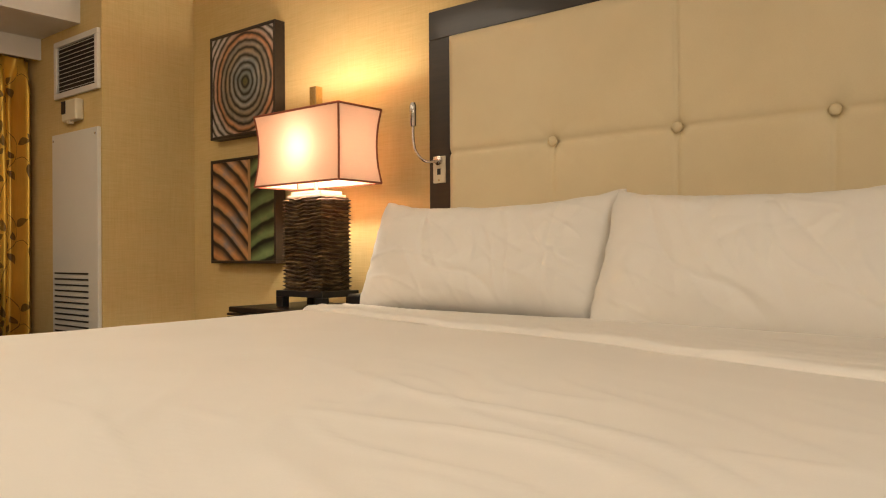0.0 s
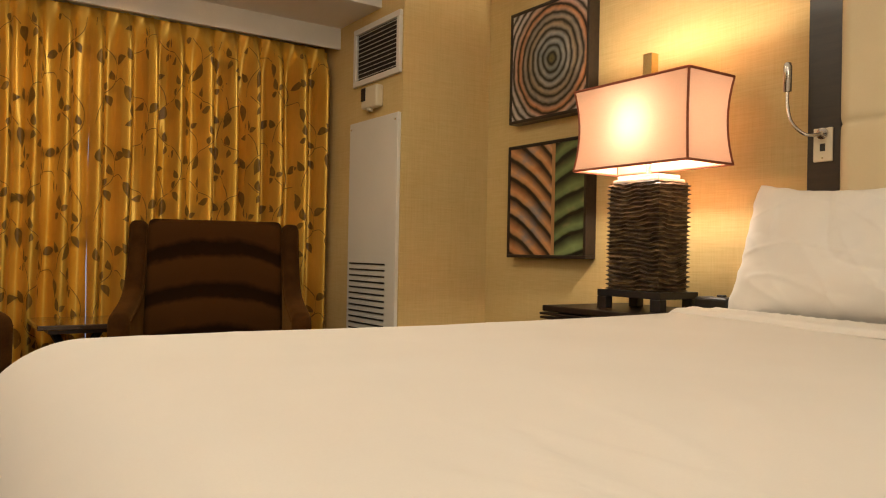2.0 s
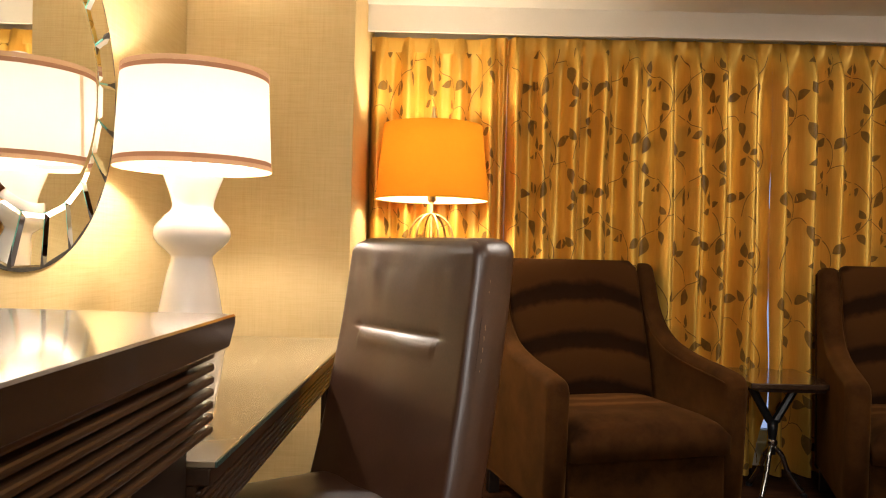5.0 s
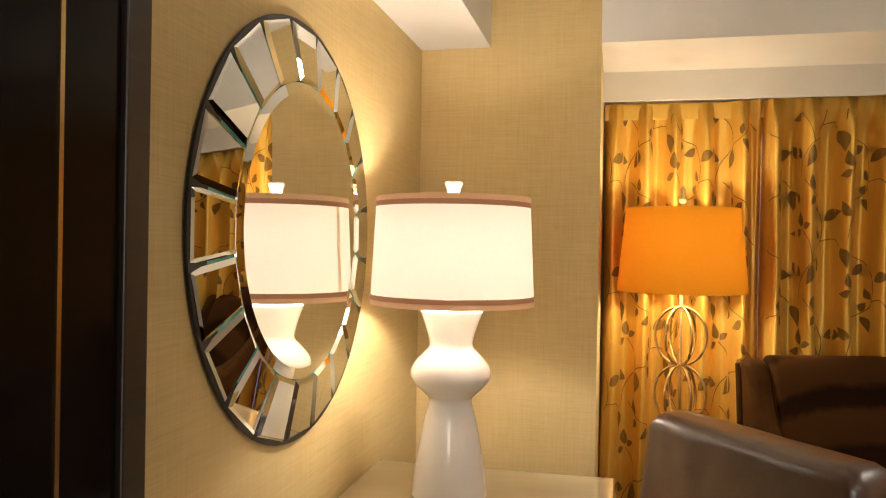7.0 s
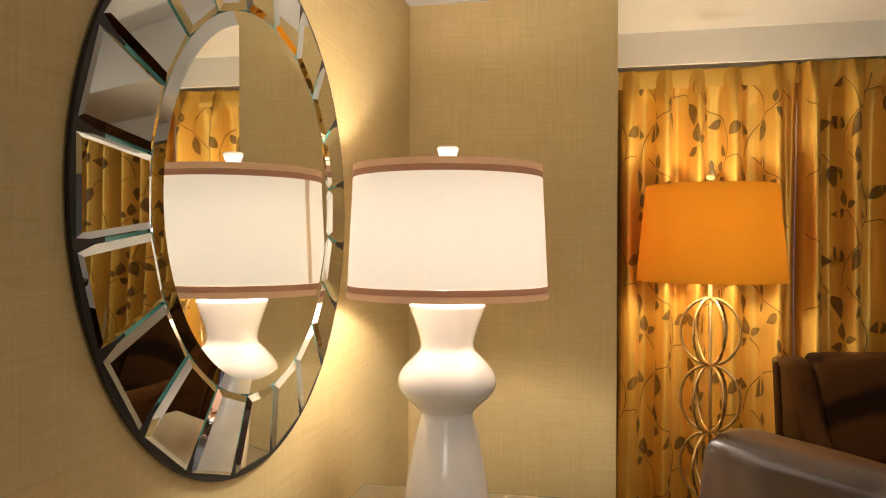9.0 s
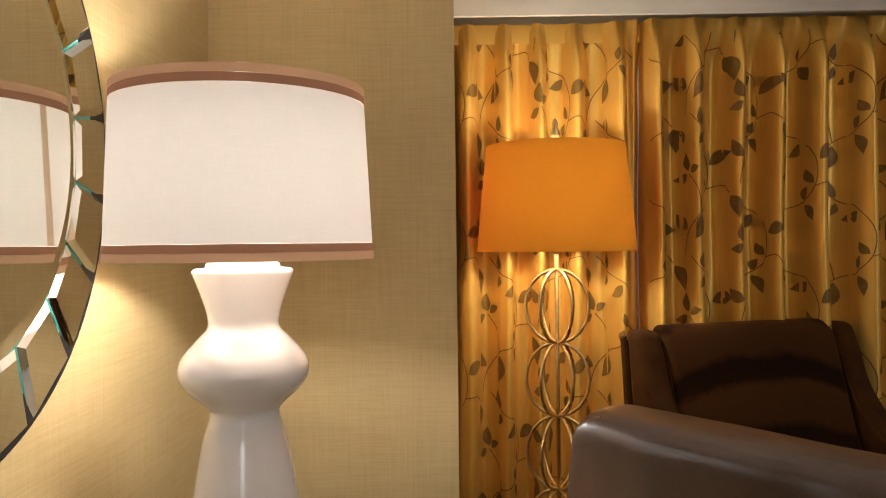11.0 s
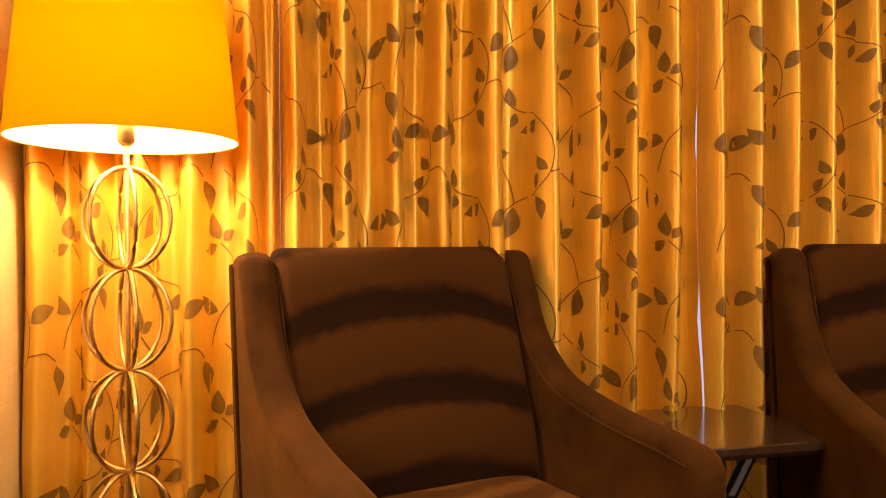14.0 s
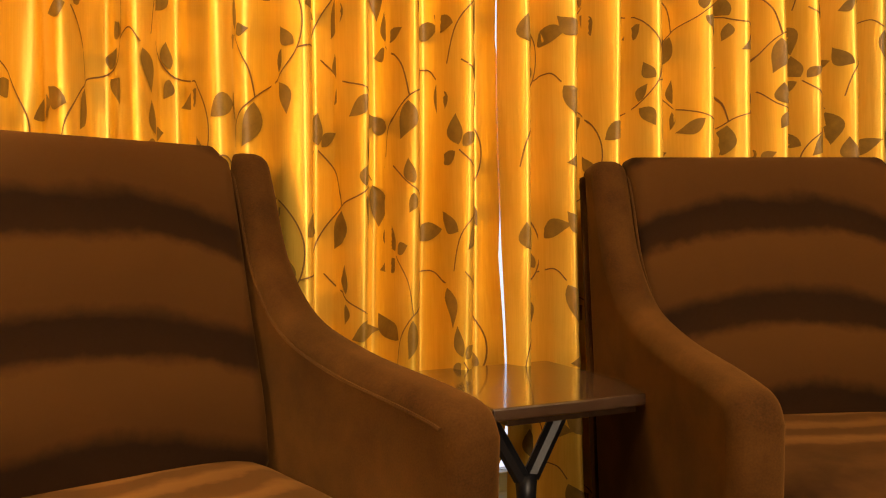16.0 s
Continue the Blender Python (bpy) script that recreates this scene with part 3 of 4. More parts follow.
# ---- air conditioning ----
panel = thing("access_panel", pose(-4.488, YCH, 0), "off-white enamelled metal access panel with louvre slots", "panel")
part("sheet", span(-0.282, 0.282, -0.022, 0, 0.02, 1.692, 0.004), METAL_PAINT, panel)
for i in range(22):
    part("slot", span(-0.252, 0.170, -0.0245, -0.0215, 0.130 + i * 0.0345, 0.1395 + i * 0.0345), DARKSLOT, panel)
for x in (-0.26, 0.26):
    part("screw", rbox(0.012, 0.004, 0.012, 0.001, 1, (x, -0.024, 1.655)), CHROME, panel)
vent = thing("air_vent", pose(-4.476, YCH, 2.078), "white metal supply air vent with dark slats", "vent")
part("backing", span(-0.24, 0.24, -0.004, -0.001, -0.14, 0.14), DARKSLOT, vent)
for x0, x1, z0, z1 in ((-0.27, 0.27, 0.138, 0.172), (-0.27, 0.27, -0.172, -0.138), (-0.27, -0.235, -0.138, 0.138), (0.235, 0.27, -0.138, 0.138)):
    part("frame", span(x0, x1, -0.022, 0, z0, z1, 0.004), METAL_PAINT, vent)
for i in range(11):
    part("slat", rbox(0.47, 0.014, 0.003, 0, 1, (0, -0.012, -0.125 + i * 0.025), pose(0, 0, 0, 25)), METAL_PAINT, vent)
th = thing("wall_sensor", pose(-4.50, YCH, 1.815), "ivory plastic thermostat sensor with a dark window", "thermostat")
part("body", span(-0.085, 0.095, -0.05, 0, -0.065, 0.06, 0.012, 3), PLATE, th)
part("window", span(-0.082, -0.03, -0.054, -0.0485, -0.02, 0.055, 0.004), BLACK, th)
part("knob", rbox(0.03, 0.03, 0.02, 0.006, 2, (0.0, -0.035, -0.072)), PLATE, th)


# ---- headboard and bed ----
hb = thing("headboard", pose(-1.02, 2.54, 0), "tall cream tufted headboard in a dark wood frame", "headboard")
HW, HZ = 1.125, 2.015
part("top_rail", span(-HW, HW, 0, 0.155, HZ - 0.125, HZ, 0.004), DARKWOOD, hb)
for s in (-1, 1):
    part("side_rail", span(s * HW, s * (HW - 0.12), 0, 0.155, 0, HZ - 0.125, 0.004), DARKWOOD, hb)
BX = [-0.49, 0.0, 0.49]


def tuft(u, v):
    x, z = -HW + 0.121 + u * (2 * HW - 0.242), 0.35 + v * (HZ - 0.126 - 0.35)
    edge = min(x + HW - 0.12, HW - 0.12 - x, HZ - 0.125 - z)
    y = -0.035 * min(1, max(0, edge) / 0.04) ** 0.5
    for bx in BX:
        y += 0.014 * math.exp(-abs(x - bx) / 0.009) * (1 if z < 1.39 or abs(bx) < 0.01 else 0.25 * math.exp(-(z - 1.39) / 0.1))
        y += 0.022 * math.exp(-math.hypot(x - bx, z - 1.39) / 0.035)
        for k in range(3):
            a = 0.6 + k * 0.9
            dx, dz = x - bx, z - 1.39
            t, n = dx * math.cos(a) + dz * math.sin(a), -dx * math.sin(a) + dz * math.cos(a)
            y += 0.004 * math.exp(-abs(n) / 0.012) * math.exp(-abs(t) / 0.09)
    y += 0.013 * math.exp(-abs(z - 1.39) / 0.008)
    y += 0.004 * noise.noise((x * 4, z * 4, 3))
    return (x, y, z)


part("padded_panel", grid(260, 160, tuft), HEADCLOTH, hb, "cream upholstered panel", smooth=True)
part("backing_board", span(-HW + 0.12, HW - 0.12, 0.03, 0.15, 0.0, HZ - 0.125), DARKWOOD, hb)
for bx in BX:
    part("button", lathe([(0.003, 0.012), (0.012, 0.011), (0.018, 0.006), (0.019, 0.0), (0.012, -0.003)], 20), HEADCLOTH, hb, smooth=True, at=pose(bx, -0.022, 1.39, 90))

plate = thing("switch_plate", pose(-2.085, 2.54, 1.325), "ivory wall switch plate on the headboard frame", "switch")
part("plate", span(-0.034, 0.034, -0.007, 0, -0.058, 0.058, 0.003), PLATE, plate)
part("socket", span(-0.009, 0.009, -0.009, -0.006, -0.022, 0.004), BLACK, plate)
for z in (-0.045, 0.045):
    part("screw", rbox(0.006, 0.003, 0.006, 0, 1, (0, -0.007, z)), CHROME, plate)
rl = thing("reading_lamp", pose(-2.085, 2.53, 1.363), "nickel gooseneck reading lamp fixed to the headboard", "lamp")
neck = smooth_profile([(0.0, 0.0, 0.0), (-0.03, -0.05, -0.005), (-0.075, -0.06, 0.04), (-0.095, -0.055, 0.10), (-0.10, -0.05, 0.16)], 6)
part("gooseneck", tube(neck, 0.006), CHROME, rl, smooth=True)
part("head", lathe([(0.004, 0.0), (0.014, 0.004), (0.015, 0.09), (0.011, 0.105), (0.003, 0.107)], 20), CHROME, rl, smooth=True, at=pose(-0.10, -0.05, 0.15))
part("collar", lathe([(0.02, 0.0), (0.02, 0.008), (0.008, 0.012)], 20), CHROME, rl, at=pose(0, 0.004, 0, 90))

BX0, BX1, BY0, BY1, BZ = -2.265, 0.05, 0.045, 2.47, 0.767
bed = thing("bed", pose(0, 0, 0), "king bed made up with smooth white duvet", "bed")
part("base", span(BX0 + 0.12, BX1 - 0.10, BY0 + 0.14, BY1, 0.02, 0.42, 0.02), DARKWOOD, bed)
part("mattress", span(BX0 + 0.08, BX1 - 0.08, BY0 + 0.10, BY1, 0.42, 0.72, 0.06, 4), LINEN, bed)


def wrinkle(x, y, seed, along, across):
    """A thin ridge of cloth that wanders: 1 on its crest, 0 away from it."""
    bend = 0.25 * noise.noise((x * 1.7, y * 1.7, seed))
    n = noise.noise(((0.88 * x - 0.47 * y) * along, (0.47 * x + 0.88 * y + bend) * across, seed))
    return max(0.0, 1 - abs(n) / 0.16) ** 2


def duvet_top(x, y):
    z = BZ + 0.006 * noise.noise((x * 1.6, y * 1.6, 1)) + 0.0015 * noise.noise((x * 7, y * 4, 2))
    rough = max(0.0, min(1.0, (x + 1.45) / 0.6)) * max(0.0, min(1.0, (1.25 - y) / 0.4))
    return z + (0.0065 * wrinkle(x, y, 12, 1.1, 4.6) + 0.004 * wrinkle(x, y, 31, 2.0, 9.0)) * rough + 0.0008 * wrinkle(x, y, 44, 1.6, 5.0)


def drape(u, v):
    """The duvet as cloth laid over the mattress and hanging on three sides."""
    hang, r = 0.66, 0.185
    sx, sy = BX0 - hang + r + u * (BX1 - BX0 + 2 * hang - 2 * r), BY0 - hang + r + v * (2.06 - BY0 + hang - r)
    cx, cy = min(max(sx, BX0 + r), BX1 - r), max(sy, BY0 + r)
    ox, oy = sx - cx, sy - cy
    d = math.hypot(ox, oy)
    z = duvet_top(sx, sy)
    if d < 1e-6:
        return (cx, cy, z)
    ox, oy = ox / d, oy / d
    if d < r * math.pi / 2:
        h, drop = r * math.sin(d / r), r * (1 - math.cos(d / r))
    else:
        e = d - r * math.pi / 2
        wave = 0.02 * math.sin(9 * (sx - sy) + 3 * noise.noise((sx * 2, sy * 2, 5)))
        h, drop = r + 0.19 * e + wave * min(1, e / 0.2), r + e
    return (cx + ox * h, cy + oy * h, max(0.06, z - drop))


part("duvet", grid(260, 230, drape), LINEN, bed, "smooth white duvet", smooth=True)


def sheet_fold(u, v):
    """The top sheet turned down over the duvet: a rolled lip, then flat towards the pillows."""
    x = BX0 + 0.06 + u * (BX1 - BX0 - 0.12)
    y0 = 1.58 - 0.235 * (x + 1.18) + 0.025 * noise.noise((x * 1.8, 1, 3))
    wide = 0.27 + 0.09 * u
    s = v ** 1.5
    y = y0 + s * wide
    lip = 0.019 * math.sqrt(max(0.0, 1 - (1 - min(1.0, s / 0.045)) ** 2))
    back = 1 - 0.55 * max(0.0, (s - 0.1) / 0.9)
    end = math.sqrt(max(0.0, min(1.0, (1 - s) / 0.04)))
    side = min(u, 1 - u)
    droop = 0.10 * max(0, 1 - side / 0.05) ** 2
    fold = 0.005 * wrinkle(x * 0.6, y * 1.6, 9, 1.0, 7.0) + 0.003 * noise.noise((x * 6, y * 8, 8))
    return (x, y, duvet_top(x, y) - 0.004 - droop + (lip * back + fold) * end)


part("folded_sheet", grid(200, 44, sheet_fold), LINEN, bed, "turned-down white top sheet", smooth=True)


def pillow(w, h, t, seed):
    """A stuffed pillow lying in x and z, thickness along y, with drawn seams and creases."""
    def side(sgn):
        def f(u, v):
            a, b = 2 * u - 1, 2 * v - 1
            px = a * w / 2 * (1 - 0.05 * (1 - b * b) * abs(a) ** 3)
            pz = b * h / 2 * (1 - 0.27 * (1 - a * a) * b * b * (1 if b > 0 else 0.15))
            px += 0.007 * noise.noise((a * 1.5, b * 7 + seed, 21)) * abs(a) ** 6
            pz += 0.010 * noise.noise((a * 8 + seed, b, 22)) * abs(b) ** 6
            px *= 1 - 0.035 * abs(b) ** 8
            full = (max(0, 1 - abs(a) ** 3.2) * max(0, 1 - abs(b) ** 2.6)) ** 0.55
            n = noise.noise((px * 5 + seed, pz * 5, sgn)) * 0.022 + abs(noise.noise((px * 9 - pz * 6 + seed, pz * 10 + px * 3, 3))) * 0.013
            crease = 0.012 * math.exp(-abs(math.sin(7 * px + 9 * pz + seed + 2 * noise.noise((px * 3, pz * 3, seed)))) / 0.16) * full
            fine = 0.0065 * wrinkle(px * 1.3 + seed, pz * 1.3, 3 * seed, 2.2, 8.0) * (0.35 + 0.65 * abs(a)) + 0.0045 * wrinkle(pz * 1.2 + seed, px * 1.2, 5 * seed + 2, 2.5, 9.0)
            hem = 0.004 * math.exp(-((px - 0.30 * w) / 0.006) ** 2)
            return (px, sgn * (t / 2 * full + (n - crease + fine - hem) * full + 0.004), pz)
        return grid(170, 90, f)
    bm = join(side(-1), side(1))
    bmesh.ops.remove_doubles(bm, verts=bm.verts, dist=0.0001)
    rim = [e for e in bm.edges if e.is_boundary]
    bmesh.ops.bridge_loops(bm, edges=rim)
    return bm


for x, y, z, rz, w, lean, seed in ((-1.632, 2.22, 0.955, 1.5, 1.08, -22, 1), (-0.575, 2.12, 0.945, -2, 1.09, -24, 5)):
    tagged(part("pillow", pillow(w, 0.47, 0.22, seed), LINEN, smooth=True, at=pose(x, y, z, lean, 0, rz)), "plump white bed pillow leaning on the headboard", "pillow", "pillows on the bed")

# ---- bedside ----
ns = thing("nightstand", pose(-2.72, 2.44, 0), "dark espresso wood nightstand with ribbed edge", "nightstand")
part("top", span(-0.40, 0.42, -0.25, 0.24, 0.69, 0.715, 0.004), DARKWOOD, ns)
part("body", span(-0.40, 0.40, -0.23, 0.24, 0.06, 0.60, 0.004), DARKWOOD, ns)
for i in range(5):
    part("rib", span(-0.425 + 0.004 * (i % 2), 0.41, -0.245, 0.24, 0.605 + i * 0.017, 0.616 + i * 0.017, 0.004), DARKWOOD, ns)
part("drawer", span(-0.37, 0.37, -0.245, -0.228, 0.33, 0.58, 0.004), DARKWOOD, ns)
part("plinth", span(-0.36, 0.36, -0.20, 0.22, 0, 0.06), DARKWOOD, ns)

tl = thing("table_lamp", pose(LAMP_BED[0], LAMP_BED[1], 0.715), "carved dark table lamp with a lit peach box shade", "lamp")
part("foot_top", span(-0.165, 0.165, -0.115, 0.115, 0.05, 0.078, 0.003), BLACK, tl)
for sx in (-1, 1):
    for sy in (-1, 1):
        part("foot", span(sx * 0.165, sx * 0.115, sy * 0.115, sy * 0.075, 0, 0.05, 0.003), BLACK, tl)


def carved_body(hx, hy, z0, z1, rows=25):
    """A square column of rough, wavy horizontal ridges."""
    bm = bmesh.new()
    per = []
    for k in range(30):
        per.append((-hx + 2 * hx * k / 30, -hy))
    for k in range(20):
        per.append((hx, -hy + 2 * hy * k / 20))
    for k in range(30):
        per.append((hx - 2 * hx * k / 30, hy))
    for k in range(20):
        per.append((-hx, hy - 2 * hy * k / 20))
    rings = []
    nz = rows * 6
    for i in range(nz + 1):
        ring = []
        for j, (x, y) in enumerate(per):
            z = z0 + (z1 - z0) * i / nz
            ph = rows * i / nz + 0.9 * noise.noise((x * 12, y * 12, 3.1 + 0.6 * z * 10)) + 0.22 * noise.noise((x * 36, y * 36, z * 12))
            out = 0.011 * (0.5 + 0.5 * math.cos(2 * math.pi * ph)) ** 2.2 + 0.002 * noise.noise((x * 30, y * 30, z * 30))
            if i in (0, nz):
                out = 0
            s = Vector((x / hx if abs(abs(x) - hx) < 1e-6 else 0, y / hy if abs(abs(y) - hy) < 1e-6 else 0))
            ring.append(bm.verts.new((x + s.x * out, y + s.y * out, z)))
        rings.append(ring)
    n = len(per)
    for a, b in zip(rings, rings[1:]):
        for j in range(n):
            bm.faces.new((a[j], a[(j + 1) % n], b[(j + 1) % n], b[j]))
    bm.faces.new(rings[0])
    bm.faces.new(rings[-1])
    return bm


part("carved_body", carved_body(0.128, 0.085, 0.078, 0.515), BARK, tl, "rough carved dark resin column")
part("cap", join(span(-0.12, 0.12, -0.08, 0.08, 0.515, 0.528, 0.003), span(-0.105, 0.105, -0.068, 0.068, 0.528, 0.545, 0.003)), CERAMIC, tl, "pale square cap")
part("stem", lathe([(0.012, 0.545), (0.012, 0.97)], 16), CHROME, tl)
part("finial", span(-0.022, 0.022, -0.022, 0.022, 0.955, 1.045, 0.002), BRASS, tl, "square nickel finial")


def box_shade(hx, hy, z0, z1, inset):
    def ring(t):
        c = inset * (1 - (2 * t - 1) ** 2)
        return hx - c, hy - c, z0 + (z1 - z0) * t
    bm = bmesh.new()
    rows = []
    for i in range(15):
        ax, ay, z = ring(i / 14)
        row = []
        for k in range(12):
            row.append((-ax + 2 * ax * k / 12, -ay))
        for k in range(8):
            row.append((ax, -ay + 2 * ay * k / 8))
        for k in range(12):
            row.append((ax - 2 * ax * k / 12, ay))
        for k in range(8):
            row.append((-ax, ay - 2 * ay * k / 8))
        rows.append([bm.verts.new((x, y, z)) for x, y in row])
    n = len(rows[0])
    for a, b in zip(rows, rows[1:]):
        for j in range(n):
            bm.faces.new((a[j], a[(j + 1) % n], b[(j + 1) % n], b[j]))
    return bm, ring


shx, shy, sz0, sz1 = 0.298, 0.135, 0.578, 0.918
bm, ring = box_shade(shx, shy, sz0, sz1, 0.016)
part("shade", bm, SHADE_PEACH, tl, "lit peach fabric box shade")
for t in (0.0, 1.0):
    ax, ay, z = ring(t)
    for a, b in (((-ax, -ay), (ax, -ay)), ((ax, -ay), (ax, ay)), ((ax, ay), (-ax, ay)), ((-ax, ay), (-ax, -ay))):
        part("trim", tube([(*a, z), (*b, z)], 0.0055, 6), TAPE_RED, tl)
for sx in (-1, 1):
    for sy in (-1, 1):
        part("corner_trim", tube([(sx * ring(i / 10)[0], sy * ring(i / 10)[1], ring(i / 10)[2]) for i in range(11)], 0.005, 6), TAPE_RED, tl)

ck = thing("alarm_clock", pose(-2.37, 2.36, 0.715), "small black alarm clock with a silver edge", "clock")
part("body", span(-0.07, 0.07, -0.04, 0.04, 0, 0.075, 0.012, 3), BLACK, ck)
part("button", rbox(0.03, 0.02, 0.01, 0.003, 2, (0.02, 0, 0.078)), BLACK, ck)
part("edge", span(-0.066, 0.066, -0.0425, -0.038, 0.012, 0.02), CHROME, ck)


def picture(x, z, art, label):
    root = thing("picture", pose(x, 2.63, z), label, "picture", "pictures above the nightstand")
    part("canvas", span(-0.285, 0.285, 0.006, 0.02, -0.285, 0.285), art, root, "painted canvas")
    for x0, x1, z0, z1 in ((-0.302, 0.302, 0.285, 0.302), (-0.302, 0.302, -0.302, -0.285), (-0.302, -0.285, -0.285, 0.285), (0.285, 0.302, -0.285, 0.285)):
        part("frame", span(x0, x1, 0, 0.07, z0, z1, 0.002), DARKWOOD, root)
    return root


picture(-3.615, 1.94, ART_RINGS, "square framed painting of rust and slate rings")
picture(-3.615, 1.215, ART_LEAF, "square framed painting of a rust and green leaf")


# ---- seating ----
def armchair(m, label):
    root = thing("armchair", m @ Matrix.Diagonal((1, 1.03, 1.022, 1)), label, "armchair", "brown armchairs by the window")
    wing = smooth_profile([(-0.44, 1.045), (-0.355, 1.045), (-0.315, 0.98), (-0.25, 0.83), (-0.13, 0.72), (0.06, 0.665), (0.28, 0.635), (0.375, 0.615), (0.405, 0.57)], 5)
    side = wing + [(0.39, 0.30), (0.375, 0.10), (-0.33, 0.10), (-0.37, 0.5)]
    for s in (-1, 1):
        y0, y1 = sorted((s * 0.340, s * 0.430))
        part("arm", padded(side, y0, y1, 0.034), VELVET, root, smooth=True)
        part("piping", tube([(x - 0.004, s * 0.339, z - 0.036) for x, z in wing[4:-6]], 0.0035, 6), VELVET, root)
    part("seat_base", span(-0.33, 0.375, -0.341, 0.341, 0.10, 0.31, 0.015, 2), VELVET, root)

    def cushion(u, v):
        a, b = 2 * u - 1, 2 * v - 1
        f = (max(0, 1 - abs(a) ** 5) * max(0, 1 - abs(b) ** 5)) ** 0.4
        return (0.075 + 0.335 * a, 0.338 * b, 0.385 + 0.078 * f + 0.004 * noise.noise((a * 2, b * 2, 4)))
    seat = grid(30, 30, cushion)
    low = grid(30, 30, lambda u, v: (0.075 + 0.335 * (2 * u - 1), 0.338 * (2 * v - 1), 0.312))
    sc = join(seat, low)
    bmesh.ops.bridge_loops(sc, edges=[e for e in sc.edges if e.is_boundary])
    part("seat_cushion", sc, SEATCLOTH, root, smooth=True)
    back = smooth_profile([(-0.16, 0.42), (-0.18, 0.55), (-0.235, 0.72), (-0.285, 0.88), (-0.325, 1.0), (-0.36, 1.055), (-0.42, 1.06)], 5) + [(-0.45, 1.03), (-0.36, 0.42)]

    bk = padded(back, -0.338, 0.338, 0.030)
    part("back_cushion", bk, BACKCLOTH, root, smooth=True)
    part("back_shell", prism([(-0.45, 1.02), (-0.36, 0.41), (-0.33, 0.10), (-0.37, 0.10), (-0.40, 0.41), (-0.475, 1.02)], -0.43, 0.43, 0.01, 2), VELVET, root)
    for x in (-0.31, 0.34):
        for y in (-0.39, 0.39):
            part("leg", span(x - 0.025, x + 0.025, y - 0.025, y + 0.025, 0, 0.105, 0.003), DARKWOOD, root)
    return root


def back_cloth():
    """Velvet brushed into broad curved bands, darker where the pile lies down."""
    m, nt, b = material("banded_velvet")
    tc = nt.nodes.new("ShaderNodeTexCoord")
    sp = nt.nodes.new("ShaderNodeSeparateXYZ")
    nt.links.new(tc.outputs["Object"], sp.inputs[0])
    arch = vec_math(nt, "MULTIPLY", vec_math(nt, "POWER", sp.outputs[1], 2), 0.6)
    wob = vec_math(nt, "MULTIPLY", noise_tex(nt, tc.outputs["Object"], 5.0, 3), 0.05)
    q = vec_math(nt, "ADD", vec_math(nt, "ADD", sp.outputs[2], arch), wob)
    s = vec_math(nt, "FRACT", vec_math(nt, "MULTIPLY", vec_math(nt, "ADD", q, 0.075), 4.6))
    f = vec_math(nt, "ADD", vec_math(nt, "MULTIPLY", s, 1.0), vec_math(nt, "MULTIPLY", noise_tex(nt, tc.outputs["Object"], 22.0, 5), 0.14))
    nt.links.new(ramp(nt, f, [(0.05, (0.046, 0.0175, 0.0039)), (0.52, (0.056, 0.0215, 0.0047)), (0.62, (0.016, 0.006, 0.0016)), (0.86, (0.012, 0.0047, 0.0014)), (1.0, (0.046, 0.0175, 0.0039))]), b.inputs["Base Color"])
    b.inputs["Roughness"].default_value = 0.9
    b.inputs["Specular IOR Level"].default_value = 0.06
    b.inputs["Sheen Weight"].default_value = 0.10
    b.inputs["Sheen Tint"].default_value = PILE
    b.inputs["Sheen Roughness"].default_value = 0.45
    return m


def seat_cloth():
    """Velvet seat: the pile brushed up in pale bowed bands towards the back."""
    m, nt, b = material("brushed_velvet_seat")
    tc = nt.nodes.new("ShaderNodeTexCoord")
    sp = nt.nodes.new("ShaderNodeSeparateXYZ")
    nt.links.new(tc.outputs["Object"], sp.inputs[0])
    bow = vec_math(nt, "MULTIPLY", vec_math(nt, "POWER", sp.outputs[1], 2), 0.7)
    wob = vec_math(nt, "MULTIPLY", noise_tex(nt, tc.outputs["Object"], 6.0, 4), 0.16)
    q = vec_math(nt, "ADD", vec_math(nt, "ADD", sp.outputs[0], bow), wob)
    s = vec_math(nt, "FRACT", vec_math(nt, "MULTIPLY", q, 7.5))
    pile = ramp(nt, s, [(0.0, (0.050, 0.019, 0.0045)), (0.25, (0.105, 0.043, 0.0105)), (0.5, (0.09, 0.037, 0.009)), (0.62, (0.045, 0.017, 0.004)), (1.0, (0.050, 0.019, 0.0045))])
    plain = ramp(nt, noise_tex(nt, tc.outputs["Object"], 9.0, 4), [(0.3, (0.016, 0.006, 0.0016)), (0.7, (0.055, 0.021, 0.005))])
    where = ramp(nt, q, [(0.18, (1, 1, 1)), (0.28, (0, 0, 0))])
    mx = nt.nodes.new("ShaderNodeMix")
    mx.data_type = "RGBA"
    nt.links.new(where, mx.inputs[0])
    nt.links.new(plain, mx.inputs[6])
    nt.links.new(pile, mx.inputs[7])
    nt.links.new(mx.outputs[2], b.inputs["Base Color"])
    b.inputs["Roughness"].default_value = 0.9
    b.inputs["Specular IOR Level"].default_value = 0.06
    b.inputs["Sheen Weight"].default_value = 0.10
    b.inputs["Sheen Tint"].default_value = PILE
    b.inputs["Sheen Roughness"].default_value = 0.45
    return m


